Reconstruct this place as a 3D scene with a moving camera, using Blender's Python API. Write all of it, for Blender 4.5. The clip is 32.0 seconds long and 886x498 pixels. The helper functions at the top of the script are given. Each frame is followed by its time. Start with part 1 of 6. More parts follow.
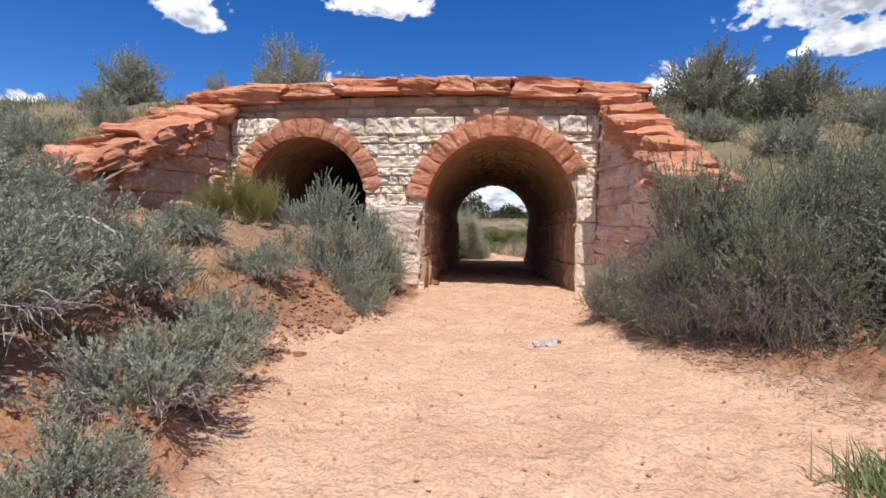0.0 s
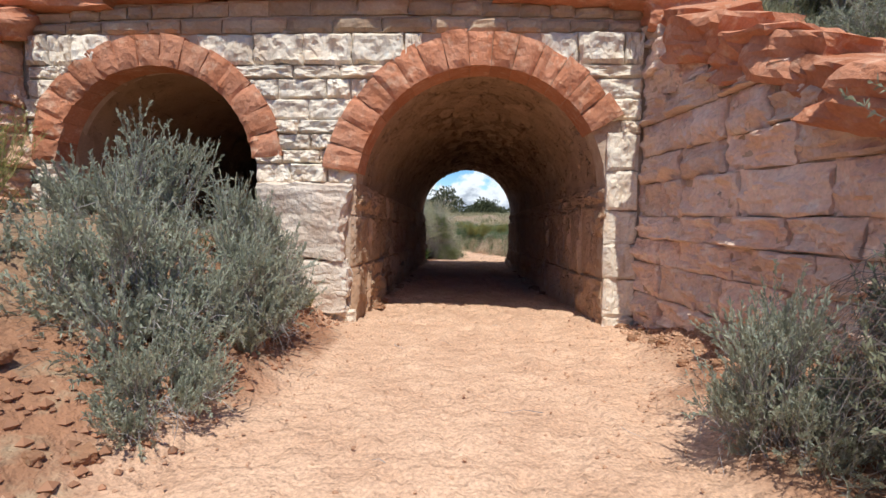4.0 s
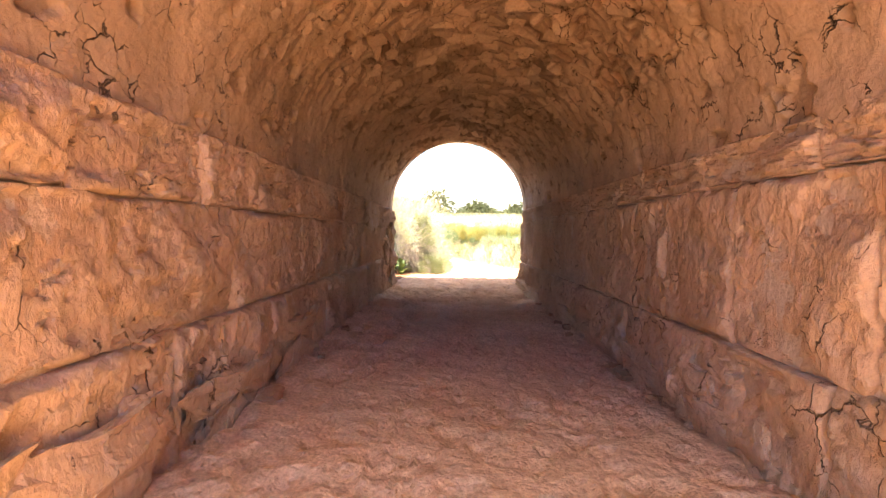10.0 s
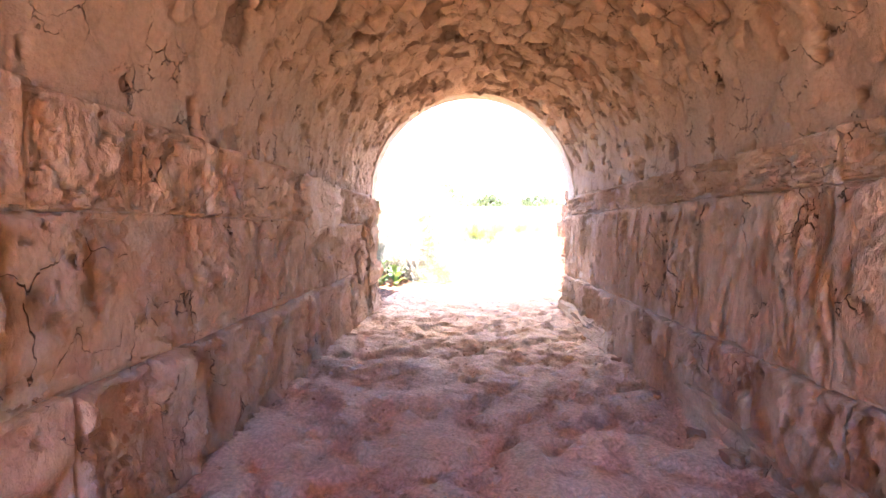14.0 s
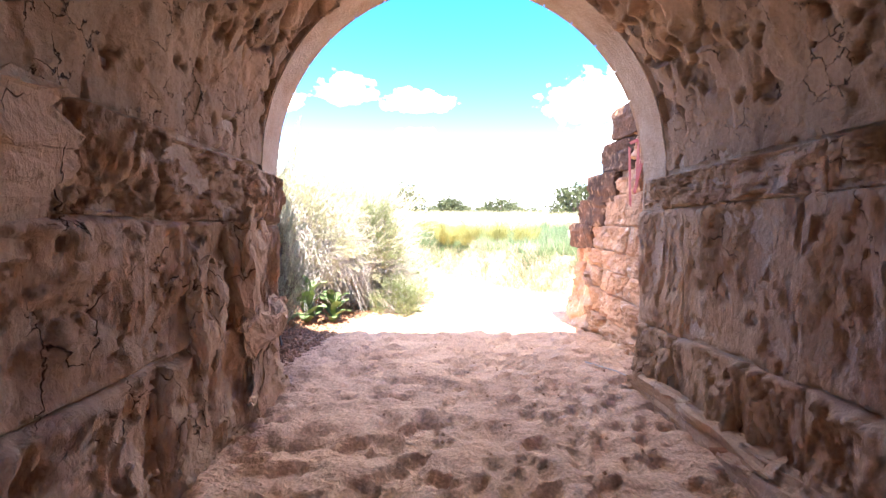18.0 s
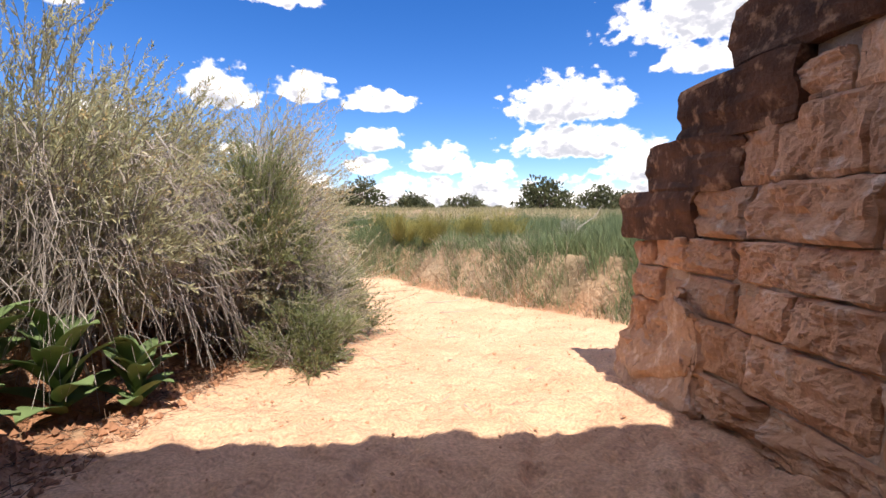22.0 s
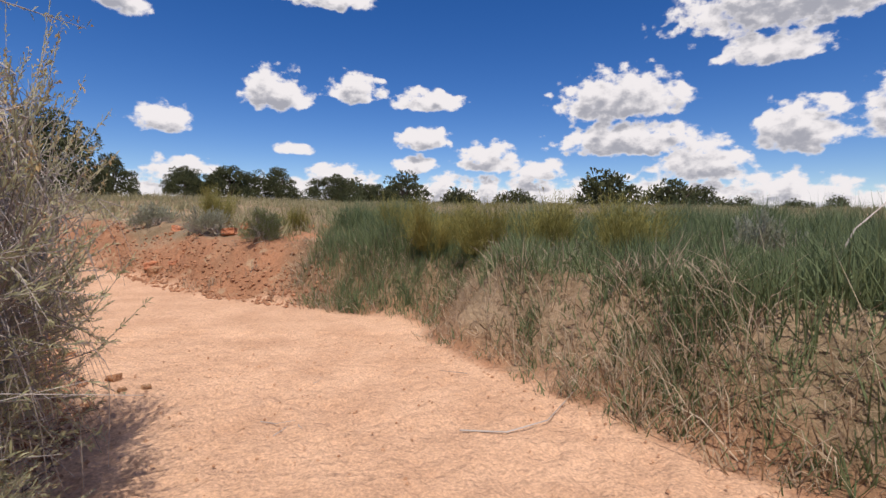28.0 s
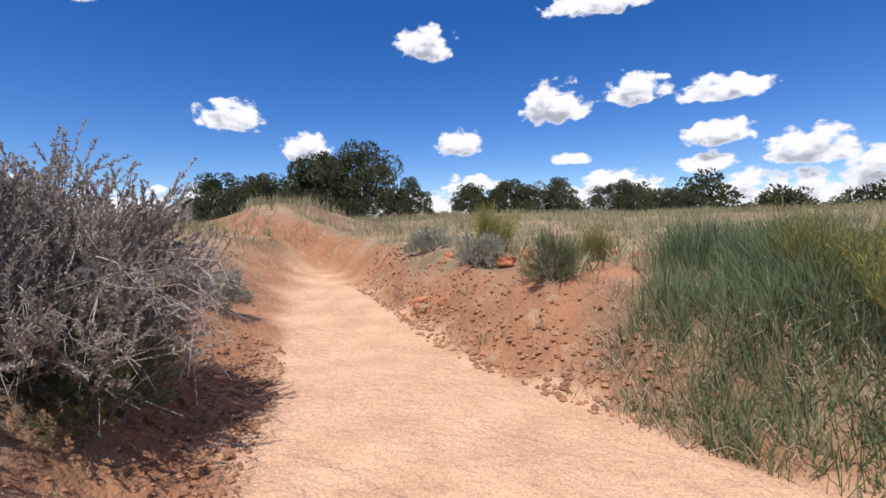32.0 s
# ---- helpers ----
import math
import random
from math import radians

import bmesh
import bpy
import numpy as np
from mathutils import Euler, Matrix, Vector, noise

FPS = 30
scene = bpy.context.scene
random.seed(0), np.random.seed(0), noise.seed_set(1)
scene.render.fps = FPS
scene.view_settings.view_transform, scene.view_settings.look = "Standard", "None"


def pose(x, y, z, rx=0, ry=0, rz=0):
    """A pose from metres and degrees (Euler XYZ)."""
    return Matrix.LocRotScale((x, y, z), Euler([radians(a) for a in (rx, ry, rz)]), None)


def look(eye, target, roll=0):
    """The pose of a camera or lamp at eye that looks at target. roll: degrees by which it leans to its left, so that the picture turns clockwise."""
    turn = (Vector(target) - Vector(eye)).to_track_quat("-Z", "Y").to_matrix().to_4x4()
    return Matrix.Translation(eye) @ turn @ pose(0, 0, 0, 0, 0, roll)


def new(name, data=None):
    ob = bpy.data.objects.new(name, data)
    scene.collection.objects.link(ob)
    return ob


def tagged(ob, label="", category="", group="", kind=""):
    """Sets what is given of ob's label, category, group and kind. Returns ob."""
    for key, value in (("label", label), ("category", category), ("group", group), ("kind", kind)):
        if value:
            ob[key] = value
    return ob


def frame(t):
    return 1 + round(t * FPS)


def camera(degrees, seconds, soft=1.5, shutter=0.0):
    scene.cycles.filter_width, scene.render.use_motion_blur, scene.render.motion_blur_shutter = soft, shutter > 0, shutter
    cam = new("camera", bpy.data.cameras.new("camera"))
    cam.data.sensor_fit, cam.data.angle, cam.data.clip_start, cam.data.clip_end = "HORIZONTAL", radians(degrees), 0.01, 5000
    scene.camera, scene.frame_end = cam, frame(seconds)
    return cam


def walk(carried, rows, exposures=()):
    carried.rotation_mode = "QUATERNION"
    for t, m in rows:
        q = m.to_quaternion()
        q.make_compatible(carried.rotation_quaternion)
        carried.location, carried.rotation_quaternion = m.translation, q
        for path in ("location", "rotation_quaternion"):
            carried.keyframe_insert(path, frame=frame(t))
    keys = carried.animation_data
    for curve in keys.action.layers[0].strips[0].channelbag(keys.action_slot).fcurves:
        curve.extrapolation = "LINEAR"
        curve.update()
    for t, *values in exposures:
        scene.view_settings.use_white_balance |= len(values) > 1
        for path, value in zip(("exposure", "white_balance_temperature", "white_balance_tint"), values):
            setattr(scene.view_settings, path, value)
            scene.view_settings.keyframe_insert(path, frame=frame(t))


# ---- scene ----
cam = camera(85.0, 32.0)
PATH = [
    (0, (-0.293, -10.660, 1.454), (-0.469, -8.672, 1.335), 0.5),
    (0.5, (-0.314, -10.131, 1.449), (-0.482, -8.142, 1.318), 0.3),
    (1, (-0.334, -9.593, 1.445), (-0.498, -7.605, 1.301), 0.6),
    (1.5, (-0.348, -9.045, 1.443), (-0.498, -7.055, 1.314), 0.7),
    (2, (-0.359, -8.496, 1.437), (-0.470, -6.504, 1.295), 0.7),
    (2.5, (-0.365, -7.972, 1.429), (-0.455, -5.979, 1.289), 0.6),
    (3, (-0.350, -7.459, 1.418), (-0.426, -5.464, 1.288), 0.7),
    (3.5, (-0.313, -6.949, 1.388), (-0.384, -4.955, 1.250), 0.6),
    (5.5, (-0.142, -4.781, 1.282), (-0.211, -2.787, 1.151), 0.1),
    (6, (-0.151, -4.241, 1.289), (-0.218, -2.246, 1.164), 0.3),
    (6.5, (-0.136, -3.727, 1.271), (-0.190, -1.732, 1.138), 0.4),
    (7, (-0.074, -3.242, 1.259), (-0.103, -1.246, 1.127), 0.2),
    (7.5, (-0.065, -2.781, 1.261), (-0.074, -0.786, 1.122), 0.3),
    (8, (-0.059, -2.333, 1.287), (-0.051, -0.337, 1.154), 0.1),
    (9, (-0.162, -1.16, 1.262), (-0.164, 0.835, 1.13), 0.4),
    (9.5, (-0.173, -0.662, 1.253), (-0.198, 1.334, 1.122), 0.3),
    (10, (-0.153, -0.081, 1.192), (-0.187, 1.915, 1.065), 0.4),
    (10.5, (-0.134, 0.464, 1.151), (-0.176, 2.459, 1.024), 0.4),
    (11, (-0.115, 0.99, 1.206), (-0.158, 2.985, 1.07), 0.3),
    (11.5, (-0.088, 1.538, 1.158), (-0.134, 3.532, 1.021), 0.3),
    (12, (-0.071, 2.052, 1.14), (-0.127, 4.046, 1.0), 0.1),
    (12.5, (-0.081, 2.528, 1.207), (-0.153, 4.521, 1.063), -0.0),
    (13, (-0.102, 3.027, 1.162), (-0.18, 5.02, 1.014), 0.0),
    (13.5, (-0.145, 3.458, 1.114), (-0.223, 5.451, 0.966), 0.0),
    (14, (-0.176, 3.86, 1.161), (-0.25, 5.853, 1.01), 0.1),
    (14.5, (-0.227, 4.401, 1.092), (-0.292, 6.395, 0.946), -0.1),
    (16.5, (-0.602, 6.270, 1.138), (-0.505, 8.264, 1.028), -0.1),
    (17, (-0.509, 6.789, 1.142), (-0.423, 8.783, 1.022), 0.3),
    (17.5, (-0.427, 7.343, 1.073), (-0.342, 9.338, 0.949), 0.4),
    (18, (-0.384, 7.904, 1.024), (-0.291, 9.898, 0.897), 0.5),
    (18.5, (-0.328, 8.405, 1.018), (-0.219, 10.398, 0.892), 0.2),
    (19, (-0.245, 8.987, 0.938), (-0.101, 10.977, 0.810), -0.0),
    (19.5, (-0.219, 9.472, 0.876), (-0.044, 11.460, 0.749), -0.0),
    (20, (-0.193, 9.949, 0.864), (0.004, 11.935, 0.737), -0.1),
    (20.5, (-0.117, 10.524, 0.784), (0.110, 12.507, 0.658), 0.2),
    (21, (-0.054, 11.006, 0.752), (0.188, 12.987, 0.627), 0.3),
    (21.5, (-0.039, 11.478, 0.757), (0.209, 13.459, 0.631), 0.3),
    (22, (0.003, 12.032, 0.712), (0.248, 14.012, 0.586), 0.3),
    (22.5, (0.054, 12.483, 0.720), (0.294, 14.465, 0.594), 0.4),
    (23, (0.103, 12.950, 0.730), (0.343, 14.932, 0.605), 0.3),
    (23.5, (0.164, 13.353, 0.727), (0.403, 15.335, 0.603), 0.3),
    (24, (0.275, 13.878, 0.675), (0.515, 15.859, 0.551), 0.4),
    (24.5, (0.298, 14.293, 0.660), (0.533, 16.276, 0.536), 0.4),
    (26.5, (0.477, 16.751, 0.662), (0.719, 18.732, 0.536), 0.7),
    (27, (0.542, 17.241, 0.681), (0.779, 19.222, 0.554), 0.7),
    (27.5, (0.608, 17.726, 0.620), (0.784, 19.714, 0.490), 0.7),
    (28, (0.627, 18.207, 0.597), (0.680, 20.202, 0.465), 0.6),
    (28.5, (0.589, 18.755, 0.627), (0.508, 20.749, 0.495), 0.3),
    (29, (0.417, 19.386, 0.587), (0.218, 21.371, 0.457), 0.1),
    (29.5, (0.216, 19.893, 0.631), (-0.123, 21.860, 0.504), -0.1),
    (30, (0.044, 20.411, 0.598), (-0.460, 22.343, 0.478), -0.4),
    (30.5, (-0.161, 20.810, 0.631), (-0.822, 22.694, 0.517), -0.8),
    (31, (-0.300, 21.244, 0.625), (-1.102, 23.073, 0.518), -1.0),
    (31.5, (-0.555, 21.623, 0.689), (-1.479, 23.394, 0.590), -1.1),
    (32, (-0.772, 21.876, 0.863), (-1.785, 23.598, 0.773), -1.2),
]
EXPOSURES = [(0, 0.0, 6150, 11), (2, 0.0, 6050, 9), (3, 0.0, 5900, 5), (6, 0.15, 6300, 9), (7, 0.2, 6600, 10), (8, 0.48, 7200, 11), (9, 2.0, 7400, 7), (10, 3.05, 7700, 7), (11, 3.76, 7900, 8), (12, 4.28, 7600, 8), (13, 4.6, 6700, 7), (14, 4.72, 6050, 6), (16.5, 4.1, 5500, 6), (18, 3.08, 6200, 11), (19, 2.2, 7000, 14), (20, 1.6, 7300, 16), (21, 1.1, 7100, 15), (22, 0.66, 6850, 14), (24, 0.05, 6600, 13), (26.5, -0.22, 6700, 15), (28, -0.27, 6700, 15), (30, -0.2, 6400, 14), (32, -0.05, 6300, 14)]
walk(cam, [(t, look(eye, target, roll)) for t, eye, target, roll in PATH], EXPOSURES)

# ---- light ----
SUN_EL, SUN_DX = radians(63.5), -0.14
sun_ob = new("sun", bpy.data.lights.new("sun", "SUN"))
sun_ob.data.energy, sun_ob.data.angle, sun_ob.data.color = 5.0, radians(0.53), (1.0, 0.955, 0.88)
sun_way = Vector((SUN_DX, 1.0, -math.tan(SUN_EL))).normalized()
sun_ob.rotation_euler = sun_way.to_track_quat("-Z", "Y").to_euler()
sun_ob.location = (0, -30, 60)
world = bpy.data.worlds.new("sky")
scene.world = world
world.use_nodes = True
wn = world.node_tree.nodes
sky = wn.new("ShaderNodeTexSky")
sky.sky_type, sky.sun_disc = "NISHITA", False
sky.sun_elevation, sky.sun_rotation = SUN_EL, radians(180) + math.atan(SUN_DX)
sky.altitude, sky.air_density, sky.dust_density, sky.ozone_density = 2000, 1.0, 0.3, 2.5
wn["Background"].inputs[1].default_value = 0.135
deep = wn.new("ShaderNodeHueSaturation")
deep.inputs["Saturation"].default_value, deep.inputs["Hue"].default_value = 1.36, 0.512
wl = world.node_tree.links
wl.new(sky.outputs[0], deep.inputs["Color"])
# unseen broken fair-weather cloud, added high overhead to whiten fill; clouds ahead imply it
way = wn.new("ShaderNodeTexCoord")
xyz = wn.new("ShaderNodeSeparateXYZ")
wl.new(way.outputs["Generated"], xyz.inputs[0])
flat = wn.new("ShaderNodeVectorMath")
flat.operation = "SCALE"
inv = wn.new("ShaderNodeMath")
inv.operation = "DIVIDE"
inv.inputs[0].default_value = 1.0
lift = wn.new("ShaderNodeMath")
lift.operation = "MAXIMUM"
lift.inputs[1].default_value = 0.2
wl.new(xyz.outputs[2], lift.inputs[0])
wl.new(lift.outputs[0], inv.inputs[1])
wl.new(way.outputs["Generated"], flat.inputs[0])
wl.new(inv.outputs[0], flat.inputs["Scale"])
puff = wn.new("ShaderNodeTexNoise")
puff.inputs["Scale"].default_value, puff.inputs["Detail"].default_value = 1.5, 7
wl.new(flat.outputs[0], puff.inputs[0])
cover = wn.new("ShaderNodeMapRange")
cover.inputs[1].default_value, cover.inputs[2].default_value = 0.44, 0.58
wl.new(puff.outputs[0], cover.inputs[0])
high = wn.new("ShaderNodeMapRange")
high.inputs[1].default_value, high.inputs[2].default_value = 0.5, 0.62
wl.new(xyz.outputs[2], high.inputs[0])
both = wn.new("ShaderNodeMath")
both.operation = "MULTIPLY"
wl.new(cover.outputs[0], both.inputs[0])
wl.new(high.outputs[0], both.inputs[1])
blend = wn.new("ShaderNodeMix")
blend.data_type = "RGBA"
blend.inputs[7].default_value = (10.0, 9.6, 9.0, 1)
wl.new(both.outputs[0], blend.inputs[0])
wl.new(deep.outputs[0], blend.inputs[6])
# heap clouds: bearing, height above the horizon, width and depth, in degrees
CLOUDS = ((21.0, 13.2, 15.2, 6.7), (22.1, 8.8, 17.5, 5.0), (-17.5, 13.5, 8.2, 5.8), (-8.7, 14.3, 7.6, 3.7), (-0.2, 13.2, 9.6, 2.8), (-28.4, 9.8, 6.3, 3.5),
          (-15.7, 7.4, 5.0, 1.8), (-0.8, 9.0, 7.0, 3.5), (-1.7, 6.2, 6.4, 2.5), (6.9, 6.9, 9.6, 4.1), (12.9, 5.5, 6.1, 2.8), (29.2, 6.1, 10.4, 5.4),
          (37.6, 9.0, 8.7, 6.3), (46.5, 10.0, 10.5, 9.2), (36.7, 20.8, 25.0, 8.0), (35.0, 16.3, 10.7, 3.5), (-32.0, 20.5, 7.8, 4.2), (-12.2, 23.2, 13.1, 3.0),
          (-10.9, 4.6, 8.6, 3.5), (-26.5, 4.9, 7.7, 3.0), (-53.7, 12.3, 7.8, 4.3), (-45.8, 9.2, 6.0, 4.2), (-67.1, 21.7, 5.8, 2.2), (-55.6, 3.7, 9.3, 2.7))


def cloud_field():
    """A node group: from bearing and height in degrees to how deep inside a cloud that direction lies."""
    g = bpy.data.node_groups.new("cloud_field", "ShaderNodeTree")
    g.interface.new_socket("Place", in_out="INPUT", socket_type="NodeSocketVector")
    g.interface.new_socket("Depth", in_out="OUTPUT", socket_type="NodeSocketFloat")
    gi, go = g.nodes.new("NodeGroupInput"), g.nodes.new("NodeGroupOutput")

    def vec(op, first, *rest):
        n = g.nodes.new("ShaderNodeVectorMath")
        n.operation = op
        g.links.new(first, n.inputs[0])
        for k, v in enumerate(rest):
            if hasattr(v, "node"):
                g.links.new(v, n.inputs[k + 1])
            else:
                n.inputs[k + 1].default_value = v
        return n.outputs["Value"] if op == "DOT_PRODUCT" else n.outputs[0]

    def num(op, *args):
        n = g.nodes.new("ShaderNodeMath")
        n.operation = op
        for k, v in enumerate(args):
            if hasattr(v, "node"):
                g.links.new(v, n.inputs[k])
            else:
                n.inputs[k].default_value = v
        return n.outputs[0]

    warp = g.nodes.new("ShaderNodeTexNoise")
    warp.inputs["Scale"].default_value, warp.inputs["Detail"].default_value = 0.3, 3
    g.links.new(gi.outputs[0], warp.inputs[0])
    place = vec("MULTIPLY_ADD", warp.outputs["Color"], (1.8, 1.1, 1.1), vec("ADD", gi.outputs[0], (-0.9, -0.55, -0.55)))
    near = None
    for bearing, rise, wide, deep in CLOUDS:
        w, h = wide * 0.52, deep * 0.56
        low = rise - h * 0.25
        d = vec("MULTIPLY_ADD", place, (1 / w, 1 / (h * 1.2), -1.75 / h), (-bearing / w, -low / (h * 1.2), 1.75 * low / h))
        r2 = vec("MAXIMUM", d, (-99.0, 0.0, 0.0))
        r2 = vec("DOT_PRODUCT", r2, r2)
        near = r2 if near is None else num("MINIMUM", near, r2)
    # the long bank of cloud near the horizon
    parts = g.nodes.new("ShaderNodeSeparateXYZ")
    g.links.new(place, parts.inputs[0])
    wave = g.nodes.new("ShaderNodeTexNoise")
    wave.noise_dimensions = "1D"
    wave.inputs["Scale"].default_value, wave.inputs["Detail"].default_value = 0.13, 3
    g.links.new(parts.outputs[0], wave.inputs["W"])
    crest = num("MULTIPLY_ADD", wave.outputs[0], 7.5, 0.4)
    bank = num("DIVIDE", num("ABSOLUTE", num("SUBTRACT", parts.outputs[1], 1.2)), crest)
    near = num("MINIMUM", near, num("ADD", num("MULTIPLY", bank, bank), 0.12))
    lumps = g.nodes.new("ShaderNodeTexNoise")
    lumps.inputs["Scale"].default_value, lumps.inputs["Detail"].default_value, lumps.inputs["Roughness"].default_value = 0.5, 9, 0.58
    g.links.new(gi.outputs[0], lumps.inputs[0])
    cell = g.nodes.new("ShaderNodeTexVoronoi")
    cell.feature = "SMOOTH_F1"
    cell.inputs["Scale"].default_value, cell.inputs["Smoothness"].default_value = 0.75, 0.4
    g.links.new(place, cell.inputs["Vector"])
    rough = num("MULTIPLY_ADD", lumps.outputs[0], 2.3, -1.15)
    rough = num("MULTIPLY_ADD", cell.outputs["Distance"], -0.55, num("ADD", rough, 0.27))
    g.links.new(num("ADD", num("SUBTRACT", 0.85, near), rough), go.inputs[0])
    return g


FIELD = cloud_field()


def wmath(op, *args):
    n = wn.new("ShaderNodeMath")
    n.operation = op
    for k, v in enumerate(args):
        if hasattr(v, "node"):
            wl.new(v, n.inputs[k])
        else:
            n.inputs[k].default_value = v
    return n.outputs[0]


def smooth_range(sock, lo, hi, out_lo=0.0, out_hi=1.0):
    n = wn.new("ShaderNodeMapRange")
    n.interpolation_type = "SMOOTHSTEP"
    for k, v in enumerate((lo, hi, out_lo, out_hi)):
        n.inputs[k + 1].default_value = v
    wl.new(sock, n.inputs[0])
    return n.outputs[0]


bearing_out = wmath("MULTIPLY", wmath("ARCTAN2", xyz.outputs[0], xyz.outputs[1]), 180 / math.pi)
rise_out = wmath("MULTIPLY", wmath("ARCSINE", xyz.outputs[2]), 180 / math.pi)


def field_at(raise_by, right_by=0.0):
    c = wn.new("ShaderNodeCombineXYZ")
    wl.new(wmath("ADD", bearing_out, right_by), c.inputs[0])
    up = wmath("ADD", rise_out, raise_by)
    wl.new(up, c.inputs[1])
    wl.new(up, c.inputs[2])
    n = wn.new("ShaderNodeGroup")
    n.node_tree = FIELD
    wl.new(c.outputs[0], n.inputs[0])
    return n.outputs[0]


depth = field_at(0.0)
above = field_at(1.5, 0.4)
dense = smooth_range(depth, 0.0, 0.42)
dense = wmath("MULTIPLY", dense, smooth_range(rise_out, 30.0, 27.0))
dense = wmath("MULTIPLY", dense, smooth_range(rise_out, -0.5, 0.5))
shade = wmath("MULTIPLY", smooth_range(above, 0.12, 0.9), smooth_range(depth, 0.05, 0.6))
tone = wn.new("ShaderNodeMix")
tone.data_type = "RGBA"
tone.inputs[6].default_value, tone.inputs[7].default_value = (7.6, 7.6, 7.7, 1), (3.3, 3.5, 4.0, 1)
wl.new(shade, tone.inputs[0])
heaps = wn.new("ShaderNodeMix")
heaps.data_type = "RGBA"
wl.new(dense, heaps.inputs[0])
wl.new(blend.outputs[2], heaps.inputs[6])
wl.new(tone.outputs[2], heaps.inputs[7])
wl.new(heaps.outputs[2], wn["Background"].inputs[0])



# ---- numbers and meshes ----
def lattice(ix, iy, iz, seed):
    h = (ix * 374761393 + iy * 668265263 + iz * 1274126177 + seed * 974711) & 0xFFFFFFFF
    h = ((h ^ (h >> 13)) * 1274126177) & 0xFFFFFFFF
    return ((h ^ (h >> 16)) & 0xFFFF) / 65535.0


def value_noise(x, y, z=0.0, seed=0):
    """Smooth noise in 0..1 over arrays."""
    x, y, z = np.broadcast_arrays(np.asarray(x, float), np.asarray(y, float), np.asarray(z, float))
    ix, iy, iz = np.floor(x).astype(np.int64), np.floor(y).astype(np.int64), np.floor(z).astype(np.int64)
    fx, fy, fz = x - ix, y - iy, z - iz
    fx, fy, fz = (f * f * (3 - 2 * f) for f in (fx, fy, fz))
    out = 0.0
    for a in (0, 1):
        for b in (0, 1):
            for c in (0, 1):
                w = (fx if a else 1 - fx) * (fy if b else 1 - fy) * (fz if c else 1 - fz)
                out = out + w * lattice(ix + a, iy + b, iz + c, seed)
    return out


def fbm(x, y, z=0.0, octaves=4, seed=0):
    """Layered noise in about -1..1."""
    out, amp, total = 0.0, 1.0, 0.0
    for n in range(octaves):
        out = out + amp * (2 * value_noise(np.asarray(x) * 2**n, np.asarray(y) * 2**n, np.asarray(z) * 2**n, seed + n * 17) - 1)
        total += amp
        amp *= 0.5
    return out / total * 1.6


def cells(x, y, seed=0):
    """Cellular pattern: distance to the nearest joint (0 at the joint) and a random value of the cell."""
    x, y = np.asarray(x, float), np.asarray(y, float)
    ix, iy = np.floor(x).astype(np.int64), np.floor(y).astype(np.int64)
    f1, f2, val = np.full(x.shape, 9.0), np.full(x.shape, 9.0), np.zeros(x.shape)
    for a in (-1, 0, 1):
        for b in (-1, 0, 1):
            cx, cy = ix + a, iy + b
            px = cx + 0.15 + 0.7 * lattice(cx, cy, 0 * cx, seed)
            py = cy + 0.15 + 0.7 * lattice(cx, cy, 0 * cx + 1, seed)
            d = np.hypot(px - x, py - y)
            nearer = d < f1
            f2 = np.where(nearer, f1, np.minimum(f2, d))
            val = np.where(nearer, lattice(cx, cy, 0 * cx + 2, seed), val)
            f1 = np.where(nearer, d, f1)
    return f2 - f1, val


def mesh_of(name, verts, faces, material=None, smooth=False):
    """A mesh from arrays: verts (n, 3) and faces (m, 3) or (m, 4)."""
    me = bpy.data.meshes.new(name)
    verts, faces = np.asarray(verts, np.float32), np.asarray(faces, np.int32)
    k = faces.shape[1]
    me.vertices.add(len(verts))
    me.vertices.foreach_set("co", verts.ravel())
    me.loops.add(faces.size)
    me.loops.foreach_set("vertex_index", faces.ravel())
    me.polygons.add(len(faces))
    me.polygons.foreach_set("loop_start", np.arange(0, faces.size, k, dtype=np.int32))
    me.polygons.foreach_set("use_smooth", np.full(len(faces), smooth))
    me.update(calc_edges=True)
    if material:
        me.materials.append(material)
    return me


def grid_faces(nu, nv):
    a = (np.arange(nu - 1)[:, None] * nv + np.arange(nv - 1)[None]).ravel()
    return np.stack([a, a + nv, a + nv + 1, a + 1], 1)


def part(name, data, parent, label="", kind=""):
    ob = new(name, data)
    ob.parent = parent
    return tagged(ob, label, kind=kind)


def thing(name, label, category, group="", kind="", place=None):
    ob = new(name)
    ob.empty_display_size = 0.1
    if place is not None:
        ob.matrix_basis = place
    return tagged(ob, label, category, group, kind)


